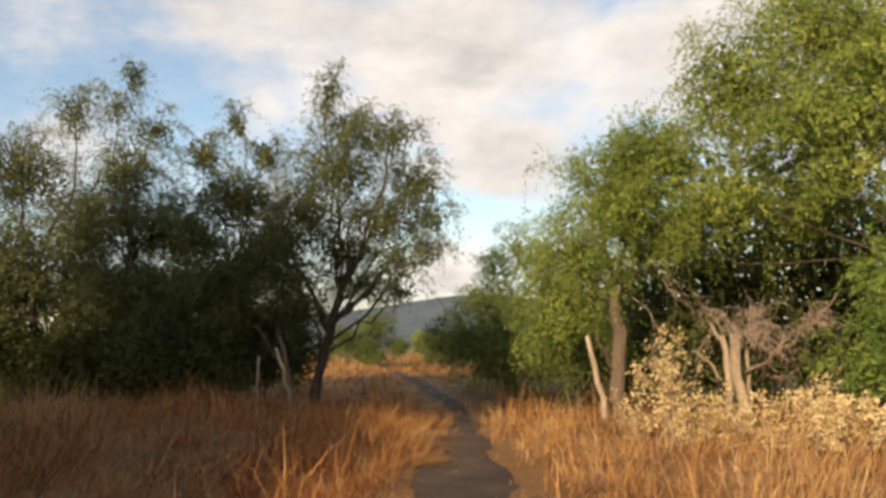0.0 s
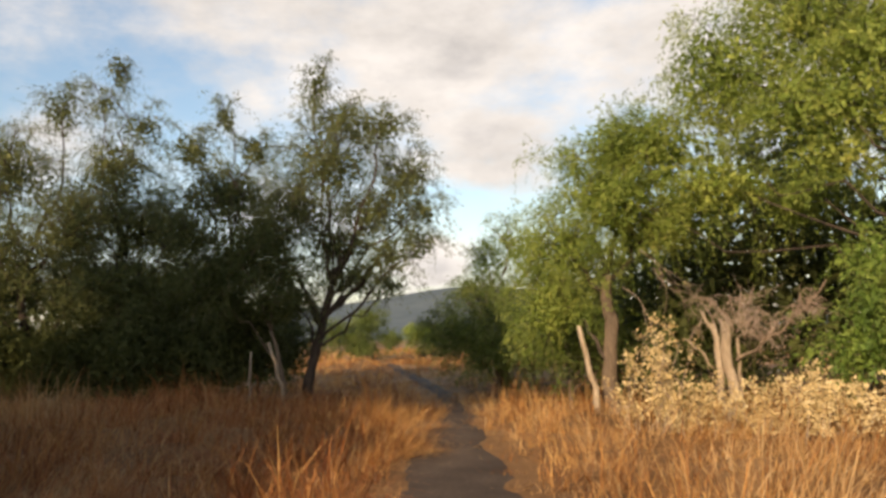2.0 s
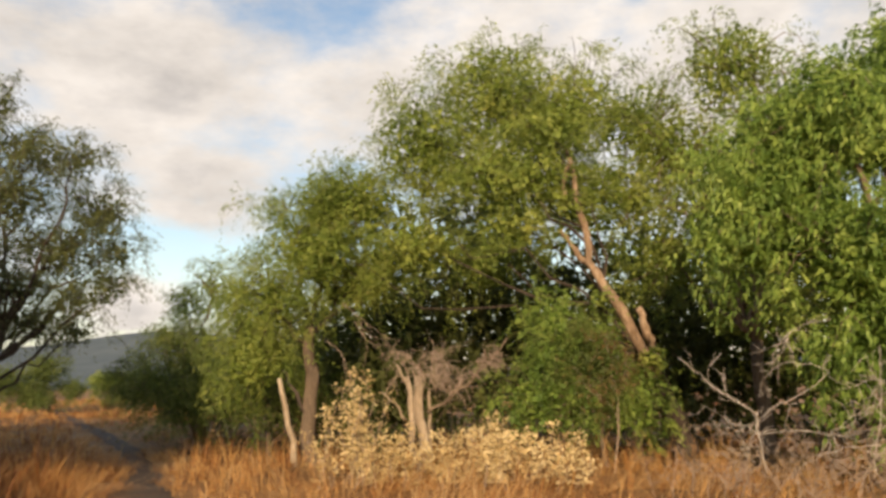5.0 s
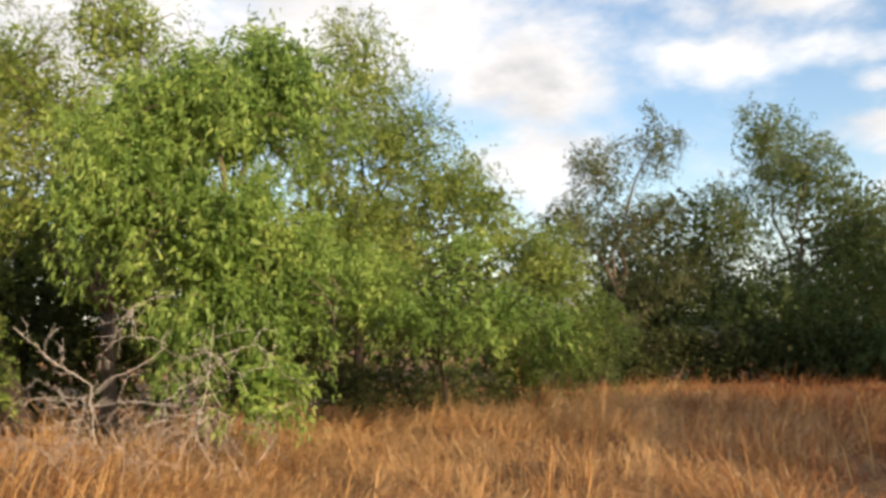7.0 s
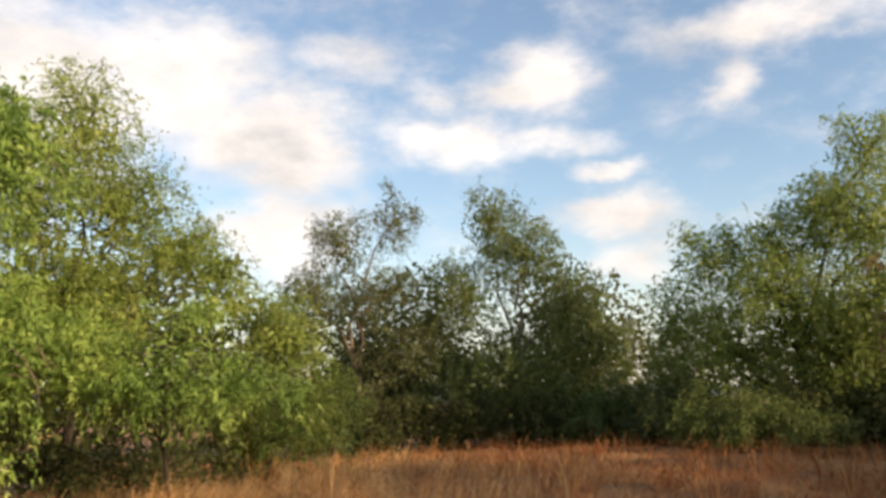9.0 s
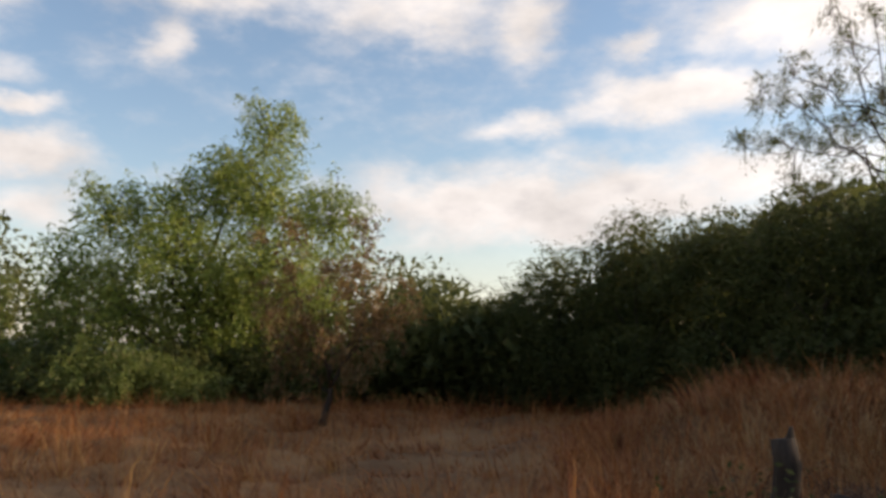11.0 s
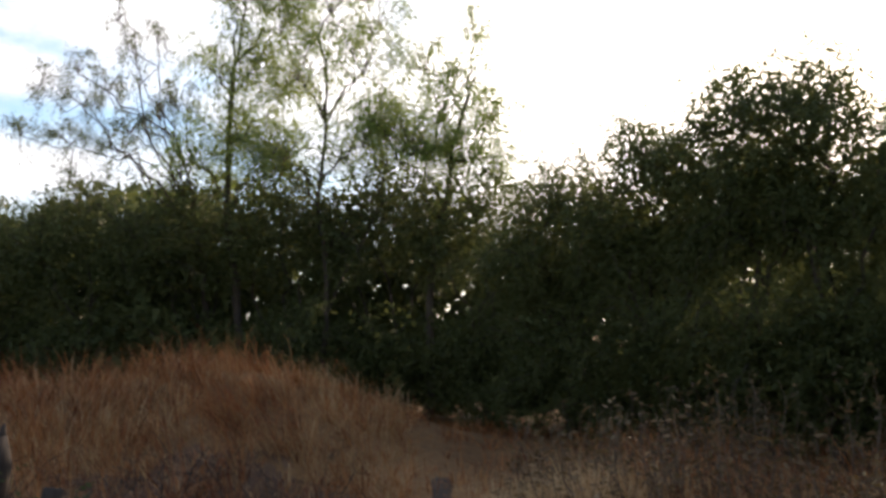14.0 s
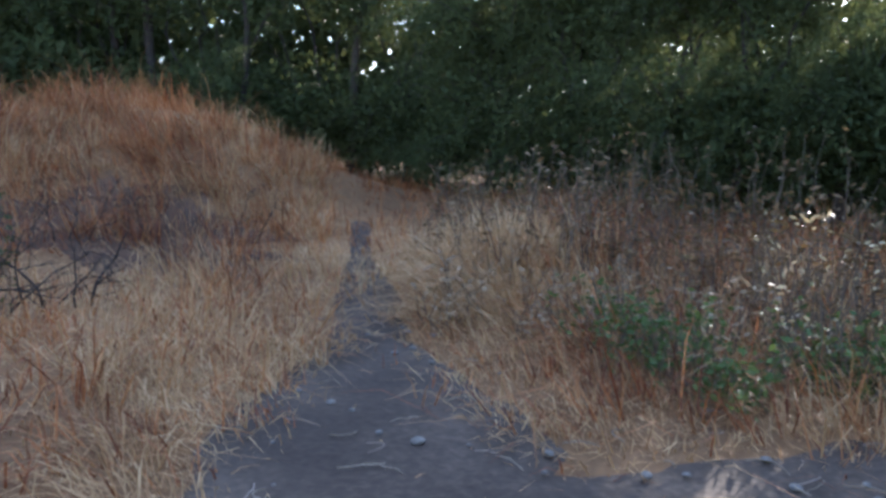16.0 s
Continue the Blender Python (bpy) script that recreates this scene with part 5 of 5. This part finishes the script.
# ---- dry grass ----
def grass(name, mat, tufts, seed, lo, hi, width, blades, label, sector=(0, 360), rmin=2.0, rmax=26.0, power=1.0, clear=0.05, lean_most=1.1, spread=0.10, level=-0.75):
    """Tufts of arching blades that lean out from the middle of each tuft."""
    r = np.random.default_rng(seed)
    rad = (r.uniform(0, 1, tufts) * (rmax ** power - rmin ** power) + rmin ** power) ** (1 / power)
    a = np.radians(r.uniform(sector[0], sector[1], tufts))
    x, y = rad * np.sin(a), rad * np.cos(a)
    gap = trail_gap(x, y)
    keep = gap > clear + r.uniform(-0.1, 0.15, tufts)
    patch = 0.45 * noise3(np.stack([x, y, 0 * x], -1), 0.9, seed) + 0.55 * noise3(np.stack([x, y, 0 * x], -1), 3.2, seed + 5)
    keep &= patch > level
    for bx_, by_, br in BARE:
        keep &= (np.hypot(x - bx_, y - by_) > br * r.uniform(0.6, 1.1, tufts)) | (r.uniform(0, 1, tufts) < 0.52)
    x, y, rad, gap, patch = x[keep], y[keep], rad[keep], gap[keep], patch[keep]
    n = len(x)
    h = (lo + (hi - lo) * np.clip(0.42 + 0.95 * patch + r.normal(0, 0.2, n), 0, 1.3)) * np.clip(0.5 + gap * 0.5, 0.45, 1)
    b = blades
    grow = np.repeat(np.maximum(1, rad / 11), b)
    th = r.uniform(0, 2 * np.pi, n * b)
    off = np.abs(r.normal(0, spread, n * b)) * grow
    bx = np.repeat(x, b) + np.cos(th) * off
    by = np.repeat(y, b) + np.sin(th) * off
    bh = np.repeat(h, b) * (0.2 + 0.95 * r.uniform(0, 1, n * b) ** 1.2)
    th = th + r.normal(0, 0.7, n * b)
    lean = r.uniform(0.05, 1.0, n * b) ** 1.2 * lean_most
    flat = np.stack([x, y, 0 * x], -1)
    lay = np.stack([noise3(flat, 1.5, 41), noise3(flat, 1.5, 57)], -1) * 0.75 + r.normal(0, 0.22, (n, 2))
    tilt = np.repeat(lay, b, axis=0)
    dx, dy = np.cos(th) * lean + tilt[:, 0] + 0.08, np.sin(th) * lean + tilt[:, 1]
    bw = width * grow * r.uniform(0.5, 1.5, n * b)
    f = th + r.normal(0, 0.6, n * b)
    sxv, syv = -np.sin(f) * bw * 0.5, np.cos(f) * bw * 0.5
    bz = height(bx, by) - 0.02
    fall = np.clip(np.hypot(dx, dy), 0, 1.5)
    knee = r.uniform(0.4, 0.75, n * b)
    snap = r.uniform(0, 1, n * b) < 0.16
    turn = r.normal(0, 1, (n * b, 2)) * np.where(snap, 0.32, 0.08)[:, None]
    mx, my = bx + dx * bh * knee ** 1.6, by + dy * bh * knee ** 1.6
    mz = bz + bh * knee * (1 - 0.40 * fall * knee)
    rows = [np.stack([bx - sxv, by - syv, bz], -1), np.stack([bx + sxv, by + syv, bz], -1),
            np.stack([mx - sxv * 0.8, my - syv * 0.8, mz], -1), np.stack([mx + sxv * 0.8, my + syv * 0.8, mz], -1)]
    tz = np.where(snap, mz - bh * r.uniform(-0.1, 0.35, n * b), bz + bh * (1 - 0.52 * fall))
    tip = np.stack([bx + (dx + turn[:, 0]) * bh, by + (dy + turn[:, 1]) * bh, np.maximum(bz + 0.03, tz)], -1)
    v = np.stack(rows + [tip], 1)
    m = len(bx)
    o = np.arange(m)[:, None] * 5
    g = Geo()
    g.add(v.reshape(-1, 3), o + np.array([[0, 1, 3, 2]]), o + np.array([[2, 3, 4]]))
    return tagged(part(name, g, mat), label, "grass", kind="stuff")


BARE = [(2.9, -7.5, 1.1), (2.0, -7.9, 0.8), (3.9, -7.3, 0.95)]
g = Geo()
br = np.random.default_rng(171)
ang = np.linspace(0, 2 * np.pi, 48, endpoint=False)
edge = 1 + 0.22 * np.sin(3 * ang + 1) + 0.16 * np.sin(7 * ang) + br.normal(0, 0.07, 48)
ringv = []
for s in np.linspace(0.0, 1.0, 10):
    px, py = 3.1 + np.cos(ang) * 2.1 * edge * s, -7.4 + np.sin(ang) * 0.95 * edge * s
    ringv.append(np.stack([px, py, height(px, py) + 0.022 - 0.03 * s ** 4 + br.normal(0, 0.008, 48) * (s < 0.95)], -1))
i, j = np.meshgrid(np.arange(9), np.arange(48), indexing="ij")
g.add(np.array(ringv), np.stack([i * 48 + j, i * 48 + (j + 1) % 48, (i + 1) * 48 + (j + 1) % 48, (i + 1) * 48 + j], -1)[:, :, ::-1])
tagged(part("ground_bare_patch", g, EARTH, smooth=True), "bare patch of grey-brown earth among dry grass", "ground", kind="structure")
grass("grass", STRAW_SHADE_RUSSET, 2300, 11, 0.20, 0.88, 0.0068, 16, "tall dry grass coloured russet for shade across the field", sector=(82, 142), rmin=6.0, rmax=24, power=1.2, lean_most=1.7, level=-1.1)
grass("grass", STRAW, 2600, 1, 0.20, 0.82, 0.0070, 16, "tall dry orange-brown grass", sector=(-42, 84), rmin=6.3, rmax=24, power=1.25, clear=-0.08, lean_most=1.7, level=-0.75)
grass("grass", STRAW_PALE, 1050, 2, 0.25, 0.80, 0.0062, 13, "pale straw grass with bent stalks", sector=(-42, 86), rmin=6.3, rmax=15, power=1.3, lean_most=1.7, level=-0.3)
grass("grass", STRAW_SHADE_RUSSET, 2300, 6, 0.20, 0.70, 0.0074, 13, "tall grass coloured brown for shade behind the viewer", sector=(134, 222), rmin=2.3, rmax=15, power=1.25, lean_most=1.6, clear=-0.06)
grass("grass", STRAW_SHADE_RUSSET, 1100, 13, 0.20, 0.80, 0.0074, 14, "grass coloured russet for shade thick over the low mound", sector=(136, 172), rmin=7.6, rmax=13.5, power=1.3, lean_most=1.4, level=-1.2)
grass("grass", STRAW_PALE, 900, 17, 0.22, 0.70, 0.0068, 14, "pale tan grass over the low mound", sector=(138, 171), rmin=7.8, rmax=13, power=1.3, lean_most=1.6, level=-0.6)
grass("grass", STRAW_SHADE_RUSSET, 1200, 18, 0.25, 0.82, 0.0074, 15, "grass coloured red-brown for shade under thorn trees", sector=(-40, -2.5), rmin=6.4, rmax=16.5, power=1.5, lean_most=1.7, level=-0.5)
grass("grass", STRAW_PALE, 120, 16, 0.5, 0.95, 0.007, 34, "tall heap of pale bent straw beside the trail", sector=(180, 189), rmin=5.4, rmax=7.6, power=1.0, level=-2, lean_most=1.5, clear=0.05, spread=0.12)
grass("grass", STRAW_PALE, 1450, 7, 0.25, 0.62, 0.006, 12, "pale bent straw beside the trail", sector=(160, 215), rmin=2.3, rmax=7.5, power=1.1, lean_most=2.0, clear=-0.06)
grass("grass", STRAW, 1300, 3, 0.22, 0.45, 0.008, 14, "dry grass at the far edge of the field", sector=(-45, 135), rmin=22, rmax=60, power=1.6)
grass("grass", STRAW_PALE, 900, 4, 0.55, 1.0, 0.008, 10, "scattered taller pale grass tufts", sector=(-42, 100), rmin=6.5, rmax=14, power=1.3, level=0.25, lean_most=1.2)
grass("grass", STRAW, 420, 9, 0.5, 1.0, 0.0052, 40, "arching fountain-like tufts of golden grass", sector=(-35, 120), rmin=6.5, rmax=17, power=1.5, level=0.05, lean_most=1.25, spread=0.09, clear=0.15)
grass("grass", STRAW_PALE, 1250, 10, 0.25, 0.70, 0.0062, 13, "pale sunlit straw lying across the field", sector=(46, 92), rmin=6.4, rmax=14.5, power=1.4, lean_most=2.6, level=-0.7)
grass("grass", STRAW, 90, 12, 0.45, 0.85, 0.0045, 36, "golden tufts overhanging the trail edge", sector=(-3.5, 1.2), rmin=9.3, rmax=15, power=1.0, level=-2, lean_most=1.3, clear=-0.15, spread=0.12)
grass("grass", STRAW, 1000, 14, 0.12, 0.36, 0.006, 13, "short dry grass close beside the trail", sector=(-60, 140), rmin=0.9, rmax=5.9, power=1.7, lean_most=1.5, clear=0.0)
grass("grass", STRAW, 700, 15, 0.28, 0.5, 0.006, 18, "sunlit golden grass where the trail bends", sector=(-10, 5), rmin=23, rmax=48, power=1.2, level=-1.5, clear=-0.1)
grass("grass", STRAW, 900, 8, 0.2, 0.5, 0.02, 6, "dry grass under the shading trees", sector=(220, 320), rmin=1.2, rmax=20, power=1.5)
grass("grass", STRAW_PALE, 260, 19, 0.45, 0.85, 0.0105, 8, "bleached broken stalks lying through the grass", sector=(38, 98), rmin=6.4, rmax=13, power=1.3, lean_most=2.6, level=-0.5, spread=0.2)
grass("straw_litter", STRAW_PALE, 2000, 5, 0.10, 0.26, 0.006, 10, "matted fallen straw along the trail edge", sector=(140, 218), rmin=2.2, rmax=9, power=1.0, clear=-0.24, lean_most=2.6, spread=0.16)

# ---- pebbles, leaves and sticks on the trail ----
r = np.random.default_rng(181)
for k in range(36):
    s = r.uniform(0.1, 1)
    px, py = 0.35 * s + r.normal(0, 0.4 - 0.25 * s), -2.8 - 3.0 * s
    if k % 3 == 0:
        px, py = -0.3 - 1.4 * s, -3.3 + r.normal(0, 0.25)
    if k == 0:
        px, py = -0.06, -3.66
    bm = bmesh.new()
    bmesh.ops.create_icosphere(bm, subdivisions=2, radius=1.0)
    size = 0.026 if k == 0 else r.uniform(0.006, 0.022)
    for v in bm.verts:
        v.co = Vector((v.co.x * r.uniform(0.9, 1.1) * 1.2, v.co.y * r.uniform(0.9, 1.1), v.co.z * 0.6)) * size
    me = bpy.data.meshes.new("pebble")
    bm.to_mesh(me)
    bm.free()
    me.materials.append(STONE)
    ob = new("pebble", me)
    ob.matrix_world = pose(px, py, float(height(px, py)) + 0.020 + size * 0.25, 0, 0, r.uniform(0, 360))
    tagged(ob, "small pale pebble on the trodden dirt", "stone", "pebbles on the trail")
for k in range(40):
    s = r.uniform(0, 1)
    px, py = 0.35 * s + r.normal(0, 0.5 - 0.3 * s), -2.8 - 3.0 * s
    if k % 2:
        px, py = -0.3 - 1.6 * s, -3.5 + r.normal(0, 0.3)
    g = Geo()
    L, a = r.uniform(0.04, 0.2), r.uniform(0, 6.28)
    tube(g, curve_pts((-L / 2, 0, 0), (L / 2, 0, 0), (0, r.normal(0, 0.03), 0.01), 5, 0.02, r), np.full(5, r.uniform(0.0015, 0.0035)), 5)
    ob = part("stick", g, WOOD_PALE if k % 3 else TWIG)
    ob.matrix_world = pose(px, py, float(height(px, py)) + 0.026, 0, 0, math.degrees(a))
    tagged(ob, "dry straw-coloured stick lying on the trail", "stick", "sticks on the trail")
